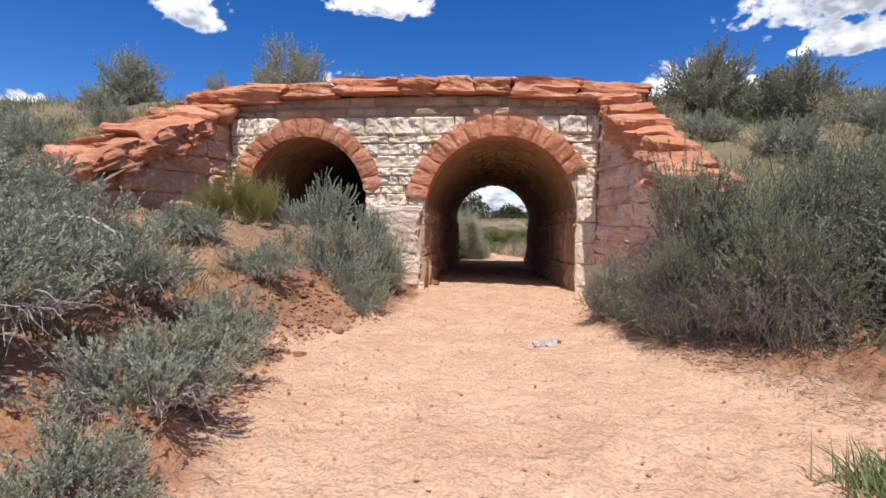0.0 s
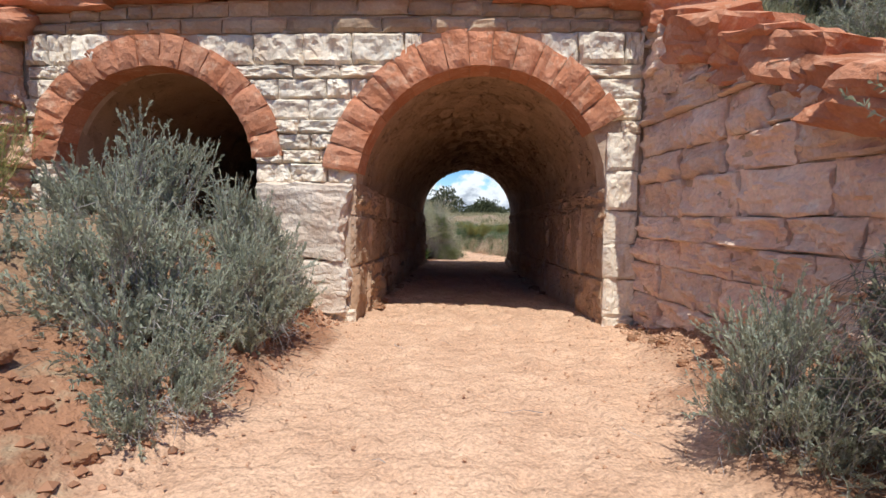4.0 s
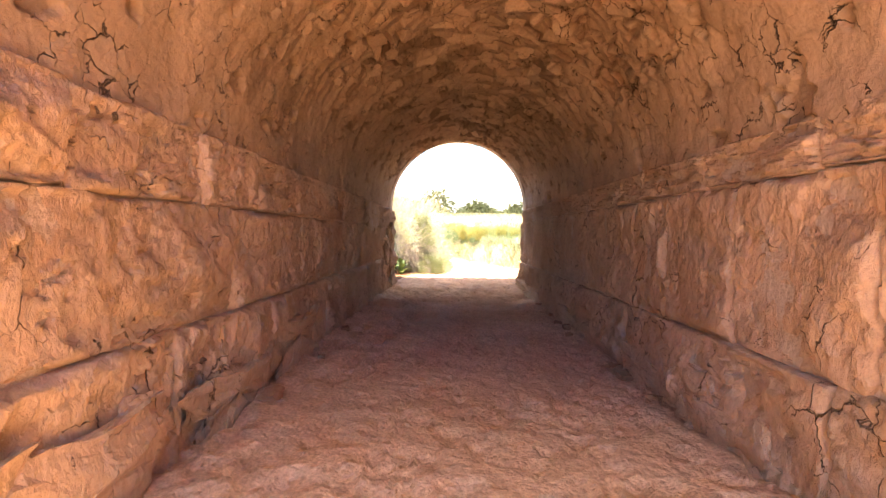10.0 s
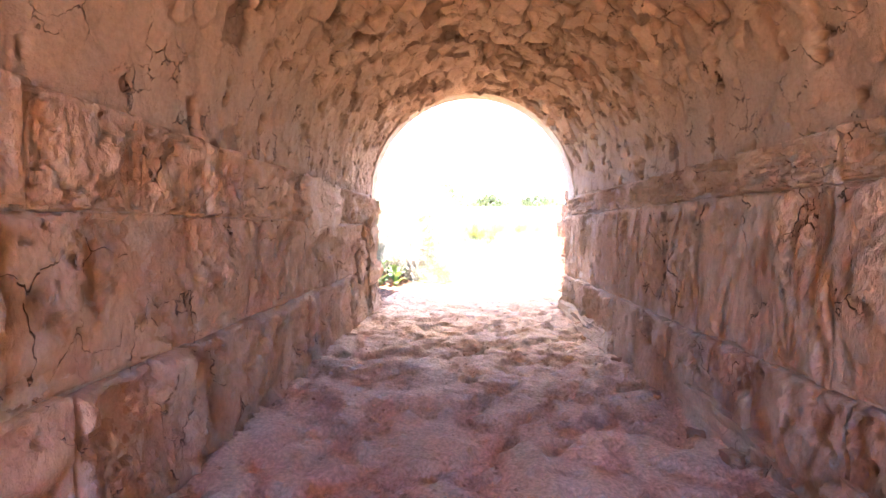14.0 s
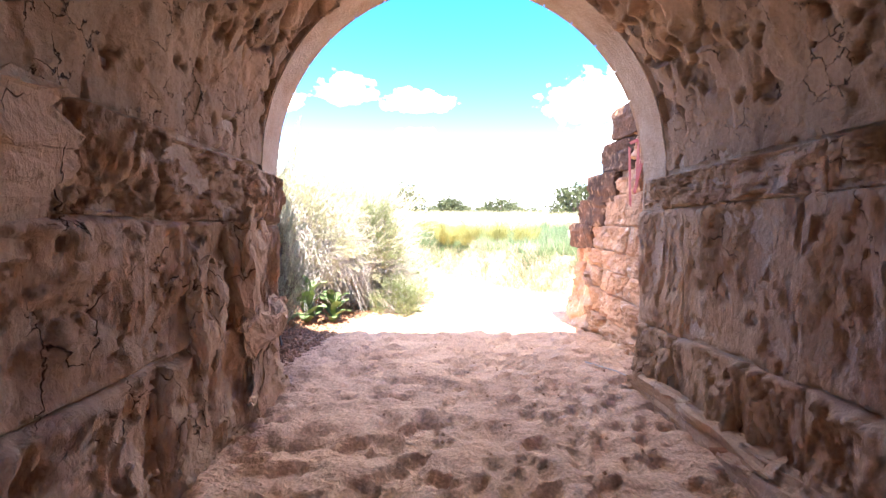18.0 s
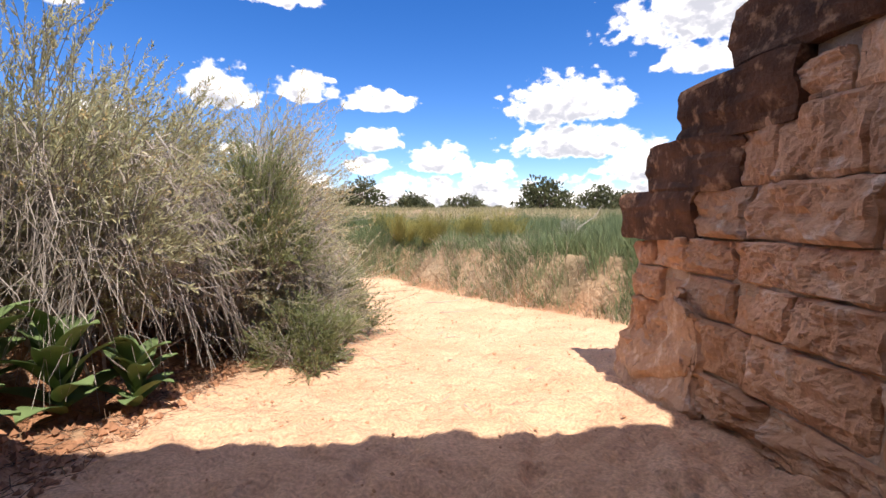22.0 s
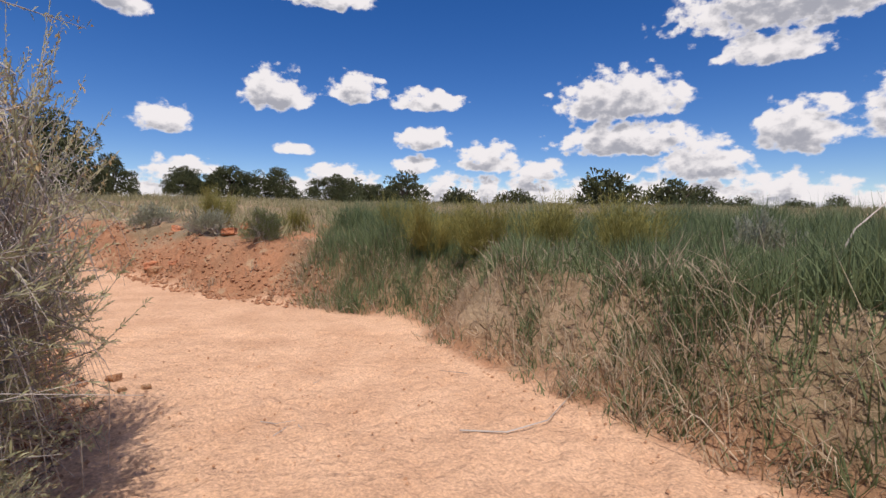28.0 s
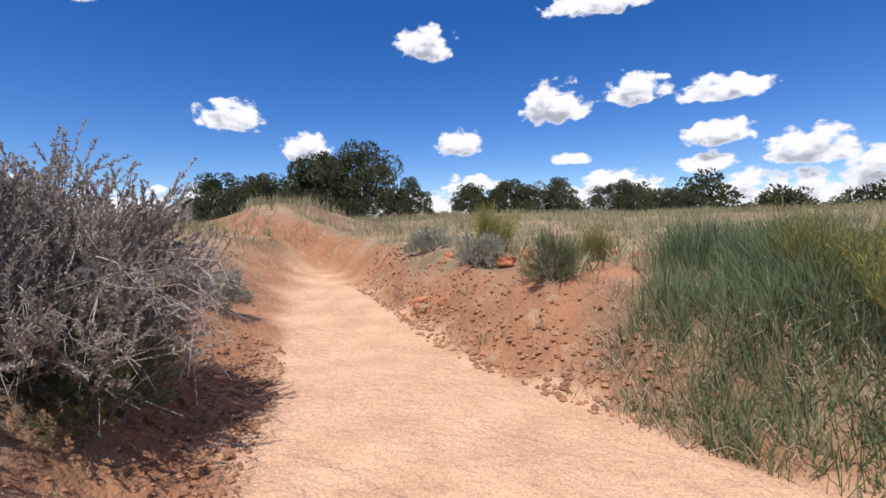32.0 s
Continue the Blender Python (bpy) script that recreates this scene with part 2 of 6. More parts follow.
# ---- materials ----
def material(name, base, rough=0.9, vary=None, scale=3.0, fine=40.0, bump=0.4, bump_scale=25.0, by_piece=0.0, second=None, metal=0.0, stretch=(1, 1, 1), spread=0.35, crack=0.0, crack_wide=0.015, crack_dark=0.55, crack_from=0.44):
    """A matt procedural surface: base colour to vary by stains, fine grain, relief, and a shift per piece."""
    m = bpy.data.materials.new(name)
    m.use_nodes = True
    nt = m.node_tree
    b = nt.nodes["Principled BSDF"]
    b.inputs["Roughness"].default_value, b.inputs["Metallic"].default_value = rough, metal
    b.inputs["Specular IOR Level"].default_value = 0.15
    tex = nt.nodes.new("ShaderNodeNewGeometry")
    mp = nt.nodes.new("ShaderNodeMapping")
    mp.inputs["Scale"].default_value = stretch
    nt.links.new(tex.outputs["Position"], mp.inputs[0])

    def noise_node(s, detail=6.0, rough_=0.6):
        n = nt.nodes.new("ShaderNodeTexNoise")
        n.inputs["Scale"].default_value, n.inputs["Detail"].default_value, n.inputs["Roughness"].default_value = s, detail, rough_
        nt.links.new(mp.outputs[0], n.inputs[0])
        return n

    def mix(fac, a, c, kind="MIX"):
        n = nt.nodes.new("ShaderNodeMix")
        n.data_type, n.blend_type = "RGBA", kind
        for sock, v in ((n.inputs[0], fac), (n.inputs[6], a), (n.inputs[7], c)):
            if hasattr(v, "node"):
                nt.links.new(v, sock)
            else:
                sock.default_value = v if isinstance(v, float) else (*v, 1)
        return n.outputs[2]

    def ramp(sock, lo, hi):
        n = nt.nodes.new("ShaderNodeMapRange")
        n.inputs[1].default_value, n.inputs[2].default_value = lo, hi
        nt.links.new(sock, n.inputs[0])
        return n.outputs[0]

    big, small = noise_node(scale), noise_node(fine)
    col = mix(ramp(big.outputs[0], 0.5 - spread / 2, 0.5 + spread / 2), base, vary or tuple(0.75 * v for v in base))
    if second:
        third = noise_node(scale * 2.7, 4.0)
        col = mix(ramp(third.outputs[0], 0.55, 0.72), col, second)
    grain = nt.nodes.new("ShaderNodeMapRange")
    grain.inputs[3].default_value, grain.inputs[4].default_value = 0.72, 1.28
    nt.links.new(small.outputs[0], grain.inputs[0])
    col = mix(1.0, col, grain.outputs[0], "MULTIPLY")
    if by_piece:
        info = nt.nodes.new("ShaderNodeObjectInfo")
        r = nt.nodes.new("ShaderNodeMapRange")
        r.inputs[3].default_value, r.inputs[4].default_value = 1 - by_piece, 1 + by_piece
        nt.links.new(info.outputs["Random"], r.inputs[0])
        col = mix(1.0, col, r.outputs[0], "MULTIPLY")
    nt.links.new(col, b.inputs["Base Color"])
    if bump:
        rel = noise_node(bump_scale, 8.0, 0.65)
        bp = nt.nodes.new("ShaderNodeBump")
        bp.inputs["Strength"].default_value, bp.inputs["Distance"].default_value = bump, 0.05
        nt.links.new(rel.outputs[0], bp.inputs["Height"])
        nt.links.new(bp.outputs[0], b.inputs["Normal"])
        if crack:
            # chipped plates and thin open cracks between them
            bend = noise_node(crack * 1.6, 3.0)
            shift = nt.nodes.new("ShaderNodeVectorMath")
            shift.operation = "MULTIPLY_ADD"
            shift.inputs[1].default_value = (0.14, 0.14, 0.14)
            nt.links.new(bend.outputs["Color"], shift.inputs[0])
            nt.links.new(mp.outputs[0], shift.inputs[2])
            gap = nt.nodes.new("ShaderNodeTexVoronoi")
            gap.feature = "DISTANCE_TO_EDGE"
            gap.inputs["Scale"].default_value = crack
            plate = nt.nodes.new("ShaderNodeTexVoronoi")
            plate.inputs["Scale"].default_value = crack
            for node in (gap, plate):
                nt.links.new(shift.outputs[0], node.inputs["Vector"])
            where = noise_node(crack * 0.8, 2.0)
            wide = nt.nodes.new("ShaderNodeMapRange")
            wide.inputs[1].default_value, wide.inputs[2].default_value = crack_from, crack_from + 0.2
            wide.inputs[3].default_value, wide.inputs[4].default_value = 0.0003, crack_wide
            nt.links.new(where.outputs[0], wide.inputs[0])
            line = nt.nodes.new("ShaderNodeMapRange")
            line.inputs[1].default_value = 0.0
            nt.links.new(gap.outputs["Distance"], line.inputs[0])
            nt.links.new(wide.outputs[0], line.inputs[2])
            tall = nt.nodes.new("ShaderNodeMath")
            tall.operation = "MULTIPLY_ADD"
            tall.inputs[1].default_value = 0.7
            nt.links.new(plate.outputs["Color"], tall.inputs[0])
            nt.links.new(line.outputs[0], tall.inputs[2])
            chip = nt.nodes.new("ShaderNodeBump")
            chip.inputs["Strength"].default_value, chip.inputs["Distance"].default_value = 1.0, 0.045
            nt.links.new(tall.outputs[0], chip.inputs["Height"])
            nt.links.new(bp.outputs[0], chip.inputs["Normal"])
            nt.links.new(chip.outputs[0], b.inputs["Normal"])
            # shade deep in the cracks, put into the base colour
            crack_shade = nt.nodes.new("ShaderNodeMapRange")
            crack_shade.inputs[3].default_value, crack_shade.inputs[4].default_value = crack_dark, 1.0
            nt.links.new(line.outputs[0], crack_shade.inputs[0])
            nt.links.new(mix(1.0, col, crack_shade.outputs[0], "MULTIPLY"), b.inputs["Base Color"])
    return m


def leaf_material(name, low, high, tip=None, trans=0.25):
    """Leaves and stems: the colour drifts from leaf to leaf and over the plant; some light comes through."""
    m = bpy.data.materials.new(name)
    m.use_nodes = True
    nt = m.node_tree
    b = nt.nodes["Principled BSDF"]
    b.inputs["Roughness"].default_value = 0.75
    b.inputs["Specular IOR Level"].default_value = 0.2
    geo = nt.nodes.new("ShaderNodeNewGeometry")
    ramp = nt.nodes.new("ShaderNodeValToRGB")
    ramp.color_ramp.elements[0].color, ramp.color_ramp.elements[1].color = (*low, 1), (*high, 1)
    if tip:
        e = ramp.color_ramp.elements.new(0.86)
        e.color = (*high, 1)
        ramp.color_ramp.elements[2].color = (*tip, 1)
    n = nt.nodes.new("ShaderNodeTexNoise")
    n.inputs["Scale"].default_value = 1.7
    nt.links.new(geo.outputs["Position"], n.inputs[0])
    a = nt.nodes.new("ShaderNodeMath")
    a.operation = "MULTIPLY_ADD"
    a.inputs[1].default_value = 0.55
    nt.links.new(geo.outputs["Random Per Island"], a.inputs[0])
    s = nt.nodes.new("ShaderNodeMath")
    s.operation = "MULTIPLY_ADD"
    s.inputs[1].default_value, s.inputs[2].default_value = 0.9, -0.22
    nt.links.new(n.outputs[0], s.inputs[0])
    nt.links.new(s.outputs[0], a.inputs[2])
    nt.links.new(a.outputs[0], ramp.inputs[0])
    nt.links.new(ramp.outputs[0], b.inputs["Base Color"])
    if trans:
        t = nt.nodes.new("ShaderNodeBsdfTranslucent")
        nt.links.new(ramp.outputs[0], t.inputs[0])
        mx = nt.nodes.new("ShaderNodeMixShader")
        mx.inputs[0].default_value = trans
        nt.links.new(b.outputs[0], mx.inputs[1])
        nt.links.new(t.outputs[0], mx.inputs[2])
        nt.links.new(mx.outputs[0], nt.nodes["Material Output"].inputs[0])
    return m


EARTH = material("earth", (0.40, 0.20, 0.11), 0.95, (0.30, 0.16, 0.085), 1.5, 30, 0.9, 12, second=(0.36, 0.25, 0.15))
MORTAR = material("mortar", (0.6, 0.46, 0.34), 0.95, (0.46, 0.31, 0.2), 4, 60, 0.6, 30)
WHITE_STONE = material("pale_sandstone", (0.8, 0.71, 0.57), 0.9, (0.7, 0.54, 0.38), 2.2, 30, 0.8, 14, by_piece=0.12, second=(0.74, 0.68, 0.58))
RED_STONE = material("red_sandstone", (0.53, 0.25, 0.145), 0.9, (0.46, 0.17, 0.08), 2.5, 35, 0.8, 12, by_piece=0.18, second=(0.6, 0.36, 0.23))
BROWN_STONE = material("brown_sandstone", (0.67, 0.42, 0.27), 0.9, (0.5, 0.28, 0.16), 2.0, 30, 0.9, 10, by_piece=0.16, second=(0.72, 0.58, 0.46), crack=3.4, crack_wide=0.007, crack_dark=0.6, crack_from=0.5)
SMOOTH_STONE = material("tan_wall_sandstone", (0.8, 0.61, 0.47), 0.9, (0.68, 0.45, 0.32), 2.2, 30, 0.8, 12, by_piece=0.14, second=(0.8, 0.68, 0.56), crack=4.0, crack_wide=0.006, crack_dark=0.6, crack_from=0.52)
TUNNEL_STONE = material("tunnel_sandstone", (0.56, 0.37, 0.24), 0.92, (0.45, 0.28, 0.165), 1.3, 40, 0.8, 16, by_piece=0.08, second=(0.53, 0.38, 0.275), stretch=(1, 1, 0.6), crack=4.2, crack_wide=0.021, crack_dark=0.34, crack_from=0.5)
DARK_STONE = material("weathered_sandstone", (0.17, 0.085, 0.05), 0.85, (0.06, 0.034, 0.024), 3.0, 30, 1.0, 9, by_piece=0.25, second=(0.42, 0.25, 0.15))
TWIG = leaf_material("twigs", (0.17, 0.135, 0.11), (0.46, 0.41, 0.37), (0.66, 0.61, 0.56), 0)
SAGE = leaf_material("sage_leaves", (0.25, 0.255, 0.17), (0.5, 0.505, 0.375), (0.66, 0.65, 0.52), 0.35)
RABBIT = leaf_material("rabbitbrush_leaves", (0.27, 0.27, 0.13), (0.6, 0.58, 0.38), (0.78, 0.7, 0.52), 0.35)
GREEN = leaf_material("green_leaves", (0.12, 0.145, 0.06), (0.31, 0.345, 0.165), (0.45, 0.46, 0.26), 0.35)
YELLOW = leaf_material("yellow_green_stems", (0.18, 0.17, 0.045), (0.4, 0.36, 0.12), (0.56, 0.48, 0.18), 0.3)
RUSH = leaf_material("rush_blades", (0.085, 0.12, 0.055), (0.235, 0.29, 0.145), (0.42, 0.38, 0.23), 0.3)
DRY = leaf_material("dry_grass", (0.2, 0.135, 0.085), (0.46, 0.345, 0.235), (0.66, 0.54, 0.4), 0.2)
JUNIPER = leaf_material("juniper_leaves", (0.045, 0.055, 0.024), (0.12, 0.13, 0.062), (0.2, 0.19, 0.11), 0.2)
BARK = material("bark", (0.2, 0.16, 0.13), 0.95, (0.12, 0.09, 0.07), 8, 60, 0.9, 30)

# ---- ground ----
FLOOR_Y, FLOOR_Z = (-40, -14, -10, -5, 0, 5, 12.2, 16.5, 20.5, 24.5, 28.5, 34.5, 58.5), (1.0, 0.42, 0.22, 0.02, -0.08, -0.26, -0.5, -0.76, -0.97, -1.05, -1.0, -0.7, 0.0)
LEFT_Y, LEFT_X = (-40, -10, -8.5, -6.7, -5.5, -4.2, -2.6, -1.2, 0, 12.5, 15.5, 17.5, 19, 21.9, 23.3, 25.1), (-2.0, -1.4, -1.5, -2.1, -2.4, -1.9, -1.5, -1.5, -1.85, -1.8, -1.5, -1.2, -0.9, -1.9, -2.9, -5.6)
RIGHT_Y, RIGHT_X = (-40, -10, -6.2, -5.0, -4.2, -2.8, -1.2, 0, 12.5, 16.7, 18.3, 19.4, 20.6, 21.9, 23.5, 24.7, 25.5, 27), (3.4, 2.6, 2.0, 1.35, 1.05, 1.2, 1.65, 2.0, 2.0, 3.2, 3.6, 3.4, 2.75, 1.9, 1.0, 0.1, -0.6, -1.9)


def track_edges(y):
    return np.interp(y, LEFT_Y, LEFT_X), np.interp(y, RIGHT_Y, RIGHT_X)


def smooth_step(v):
    v = np.clip(v, 0, 1)
    return v * v * (3 - 2 * v)


# the last stretch of the track runs from (-0.5, 23) to the upper left
TURN_A, TURN_B = np.array((-0.9, 23.7)), np.array((-14.2, 34.5))


def past_edges(x, y):
    """How far a place lies outside the track, to its left and to its right (0 on the track)."""
    le, re = track_edges(np.minimum(y, 24.5))
    left, right = le - x, x - re
    d = (TURN_B - TURN_A) / np.hypot(*(TURN_B - TURN_A))
    along = (x - TURN_A[0]) * d[0] + (y - TURN_A[1]) * d[1]
    off = (x - TURN_A[0]) * -d[1] + (y - TURN_A[1]) * d[0]
    half_left = np.interp(along, (0, 4.4, 11, 14, 18), (1.9, 1.2, 0.55, 0.1, -3.0))
    half_right = np.interp(along, (0, 2.4, 5, 10, 14, 18), (2.2, 1.7, 1.15, 1.0, 0.4, -3.0))
    left2, right2 = off - half_left, -off - half_right
    later = smooth_step((y - 21.0) / 3.5) * smooth_step((along + 1.5) / 3.0)
    out_left = left * (1 - later) + left2 * later
    out_right = right * (1 - later) + right2 * later
    return np.maximum(out_left, 0), np.maximum(out_right, 0)


def ground_height(x, y):
    x, y = np.asarray(x, float), np.asarray(y, float)
    base = np.interp(y, FLOOR_Y, FLOOR_Z)
    base = np.where(x < -6, np.maximum(base, base + 0.06 * np.minimum(-6 - x, 9) * smooth_step((y - 22.5) / 6)), base)
    ol, orr = past_edges(x, y)
    before = smooth_step((2.0 - y) / 4)
    after = smooth_step((y - 10.5) / 3)
    rough = fbm(x * 0.9, y * 0.9, 0, 4, 3)
    left_rise = before * (1.05 * smooth_step(ol / (3.0 - 1.5 * smooth_step((y + 3.5) / 2.5))) + 0.1 * np.minimum(ol, 12)) + after * (0.9 * smooth_step((ol - 0.2) / 2.4) + 0.03 * np.minimum(ol, 30))
    right_rise = before * (0.8 * smooth_step((ol * 0 + orr - 0.2) / 3.0) + 0.22 * np.minimum(orr, 9)) + after * (0.95 * smooth_step((orr - 0.25) / (1.1 + 0.5 * rough)) + 0.02 * np.minimum(orr, 25))
    side = smooth_step((ol + orr) / 0.6)
    z = base + left_rise + right_rise + side * 0.13 * rough + side * 0.05 * np.abs(fbm(x * 6, y * 6, 0, 3, 81)) + (1 - side) * (0.011 * fbm(x * 4.5, y * 4.5, 0, 3, 8) + 0.010 * np.where(y < 25.0, 1.0, 0.0) * fbm(x * 11, y * 11, 0, 2, 28))
    z = z + 0.03 * side * fbm(x * 4, y * 4, 0, 3, 21)
    far = smooth_step((np.hypot(x, y - 15) - 40) / 60)
    inside = (y > -0.05) & (y < 12.4)
    z = np.where(inside, z - 0.07 * np.clip(x / 1.6, -1, 1) * smooth_step(y / 3) * smooth_step((12.4 - y) / 3), z)
    z = np.where(inside & (np.abs(x) > 1.9), base - 0.4, z)
    z = np.where(inside & (x < -2.85) & (x > -5.95), 1.12 + 0.06 * rough, z)
    return z * (1 - far) + (0.35 + 0.5 * fbm(x / 60, y / 60, 0, 3, 5)) * far


def axis(lo, hi, step, far, grow=1.25):
    mid = np.arange(lo, hi + step / 2, step)
    out, s = [], step
    p = hi
    while p < far:
        s *= grow
        p += s
        out.append(p)
    left, s, p = [], step, lo
    while p > -far:
        s *= grow
        p -= s
        left.append(p)
    return np.concatenate([left[::-1], mid, out])


fine_x = np.concatenate([np.arange(-7.0, -2.2, 0.12), np.arange(-2.2, 3.0, 0.042), np.arange(3.0, 6.0, 0.12)])
fine_y = np.concatenate([np.arange(-13.0, -10.5, 0.12), np.arange(-10.5, 0.0, 0.06), np.arange(0.0, 14.0, 0.042), np.arange(14.0, 25.0, 0.06), np.arange(25.0, 35.5, 0.11)])
wide_x, wide_y = axis(-7.0, 6.0, 0.12, 3000), axis(-13.0, 33.0, 0.12, 3000)
gx = np.concatenate([wide_x[wide_x < -7.05], fine_x, wide_x[wide_x > 5.95]])
gy = np.concatenate([wide_y[wide_y < -13.05], fine_y, wide_y[wide_y > 35.5]])
GX, GY = np.meshgrid(gx, gy, indexing="ij")
GZ = ground_height(GX, GY)
# sand trodden into shallow hollows, deeper where it stays loose under the vault
tread_l, tread_r = past_edges(GX, GY)
loose = np.interp(GY, (-8, -1, 1.5, 10.5, 13.5, 16.5), (0.5, 0.5, 0.9, 1.2, 1.0, 0.5)) * (GY > -10.5) * (GY < 25.0) * (tread_l + tread_r < 0.02)
rim, pit = cells(GX / 0.19 + 0.5 * fbm(GX * 3, GY * 3, 0, 2, 44), GY / 0.24 + 0.5 * fbm(GX * 3 + 9, GY * 3, 0, 2, 45), 46)
GZ = GZ - 0.045 * loose * smooth_step((rim - 0.08) / 0.2) * (pit > 0.4)
shuffled = smooth_step((GY - 2.5) / 4.0) * (1 - smooth_step((GY - 15.0) / 3.0)) * (tread_l + tread_r < 0.02)
GZ = GZ + 0.016 * shuffled * fbm(GX * 8, GY * 8, 0, 3, 47) + 0.02 * shuffled * np.abs(fbm(GX * 3.5, GY * 3.5, 0, 2, 48))
ground_mesh = mesh_of("ground", np.stack([GX, GY, GZ], -1).reshape(-1, 3), grid_faces(len(gx), len(gy)), None, True)


def ground_material():
    """Sand on the track, red earth and dry litter beside it, by the distance from the track."""
    m = material("ground_earth", (0.4, 0.195, 0.105), 0.95, (0.27, 0.14, 0.078), 1.3, 40, 0.9, 14, second=(0.4, 0.28, 0.17))
    nt = m.node_tree
    b = nt.nodes["Principled BSDF"]
    earth = b.inputs["Base Color"].links[0].from_socket
    att = nt.nodes.new("ShaderNodeAttribute")
    att.attribute_name = "sandy"
    n = nt.nodes.new("ShaderNodeTexNoise")
    n.inputs["Scale"].default_value, n.inputs["Detail"].default_value = 1.6, 7
    geo = nt.nodes.new("ShaderNodeNewGeometry")
    nt.links.new(geo.outputs["Position"], n.inputs[0])
    ramp = nt.nodes.new("ShaderNodeValToRGB")
    ramp.color_ramp.elements[0].position, ramp.color_ramp.elements[0].color = 0.33, (0.59, 0.356, 0.222, 1)
    ramp.color_ramp.elements[1].position, ramp.color_ramp.elements[1].color = 0.7, (0.725, 0.46, 0.298, 1)
    nt.links.new(n.outputs[0], ramp.inputs[0])
    grit = nt.nodes.new("ShaderNodeTexNoise")
    grit.inputs["Scale"].default_value, grit.inputs["Detail"].default_value = 46, 6
    nt.links.new(geo.outputs["Position"], grit.inputs[0])
    gr = nt.nodes.new("ShaderNodeMapRange")
    gr.inputs[1].default_value, gr.inputs[2].default_value = 0.3, 0.7
    gr.inputs[3].default_value, gr.inputs[4].default_value = 0.7, 1.13
    nt.links.new(grit.outputs[0], gr.inputs[0])
    mul = nt.nodes.new("ShaderNodeMix")
    mul.data_type, mul.blend_type = "RGBA", "MULTIPLY"
    mul.inputs[0].default_value = 1
    nt.links.new(ramp.outputs[0], mul.inputs[6])
    nt.links.new(gr.outputs[0], mul.inputs[7])
    mx = nt.nodes.new("ShaderNodeMix")
    mx.data_type = "RGBA"
    nt.links.new(att.outputs["Fac"], mx.inputs[0])
    nt.links.new(earth, mx.inputs[6])
    nt.links.new(mul.outputs[2], mx.inputs[7])
    straw = nt.nodes.new("ShaderNodeValToRGB")
    straw.color_ramp.elements[0].position, straw.color_ramp.elements[0].color = 0.36, (0.18, 0.135, 0.08, 1)
    straw.color_ramp.elements[1].position, straw.color_ramp.elements[1].color = 0.66, (0.38, 0.28, 0.18, 1)
    n2 = nt.nodes.new("ShaderNodeTexNoise")
    n2.inputs["Scale"].default_value, n2.inputs["Detail"].default_value = 0.9, 9
    nt.links.new(geo.outputs["Position"], n2.inputs[0])
    nt.links.new(n2.outputs[0], straw.inputs[0])
    att2 = nt.nodes.new("ShaderNodeAttribute")
    att2.attribute_name = "grassy"
    mg = nt.nodes.new("ShaderNodeMix")
    mg.data_type = "RGBA"
    nt.links.new(att2.outputs["Fac"], mg.inputs[0])
    nt.links.new(mx.outputs[2], mg.inputs[6])
    nt.links.new(straw.outputs[0], mg.inputs[7])
    nt.links.new(mg.outputs[2], b.inputs["Base Color"])
    bp = b.inputs["Normal"].links[0].from_node
    bp.inputs["Strength"].default_value, bp.inputs["Distance"].default_value = 0.42, 0.05
    bp.inputs["Height"].links[0].from_node.inputs["Scale"].default_value = 34
    dents = nt.nodes.new("ShaderNodeTexNoise")
    dents.inputs["Scale"].default_value, dents.inputs["Detail"].default_value, dents.inputs["Roughness"].default_value = 9.0, 3.5, 0.55
    nt.links.new(geo.outputs["Position"], dents.inputs[0])
    hollow = nt.nodes.new("ShaderNodeMapRange")
    hollow.inputs[1].default_value, hollow.inputs[2].default_value = 0.25, 0.75
    nt.links.new(dents.outputs[0], hollow.inputs[0])
    bp2 = nt.nodes.new("ShaderNodeBump")
    bp2.inputs["Strength"].default_value, bp2.inputs["Distance"].default_value = 0.75, 0.04
    nt.links.new(hollow.outputs[0], bp2.inputs["Height"])
    nt.links.new(bp.outputs[0], bp2.inputs["Normal"])
    nt.links.new(bp2.outputs[0], b.inputs["Normal"])
    return m


ground_mesh.materials.append(ground_material())
ol, orr = past_edges(GX, GY)
sandy = 1 - smooth_step((ol + orr + 0.25 * np.minimum((ol + orr) / 0.15, 1) * fbm(GX * 2, GY * 2, 0, 3, 2)) / 0.5)
sandy = np.maximum(sandy, np.where((GY > -0.5) & (GY < 12.4), 1.0, 0.0))
sandy = sandy * (1 - 0.06 * smooth_step((GY - 1.0) / 3.0) * (1 - smooth_step((GY - 12.0) / 3.5)))
at = ground_mesh.attributes.new("sandy", "FLOAT", "POINT")
at.data.foreach_set("value", sandy.astype(np.float32).ravel())
grassy = np.maximum(smooth_step((ol + orr - 0.9) / 1.4) * np.where(GY > 12.5, 0.85, 0.45), smooth_step((orr - 0.15) / 0.7) * (GY > 16.8) * 0.9)
bare_spot = np.maximum(np.exp(-(((GX + 3.0) / 1.6) ** 2 + ((GY - 29.3) / 1.6) ** 2)), smooth_step((-1.8 - GX) / 1.0) * (GY > 24.5) * smooth_step((orr - 0.02) / 0.1) * (1 - smooth_step((orr - 0.9 - 0.5 * fbm(GX * 0.8, GY * 0.8, 0, 3, 37)) / 0.4)))
grassy = np.clip(grassy - 0.95 * bare_spot + 0.25 * fbm(GX * 0.7, GY * 0.7, 0, 3, 33) * (grassy > 0.02), 0, 1)
at = ground_mesh.attributes.new("grassy", "FLOAT", "POINT")
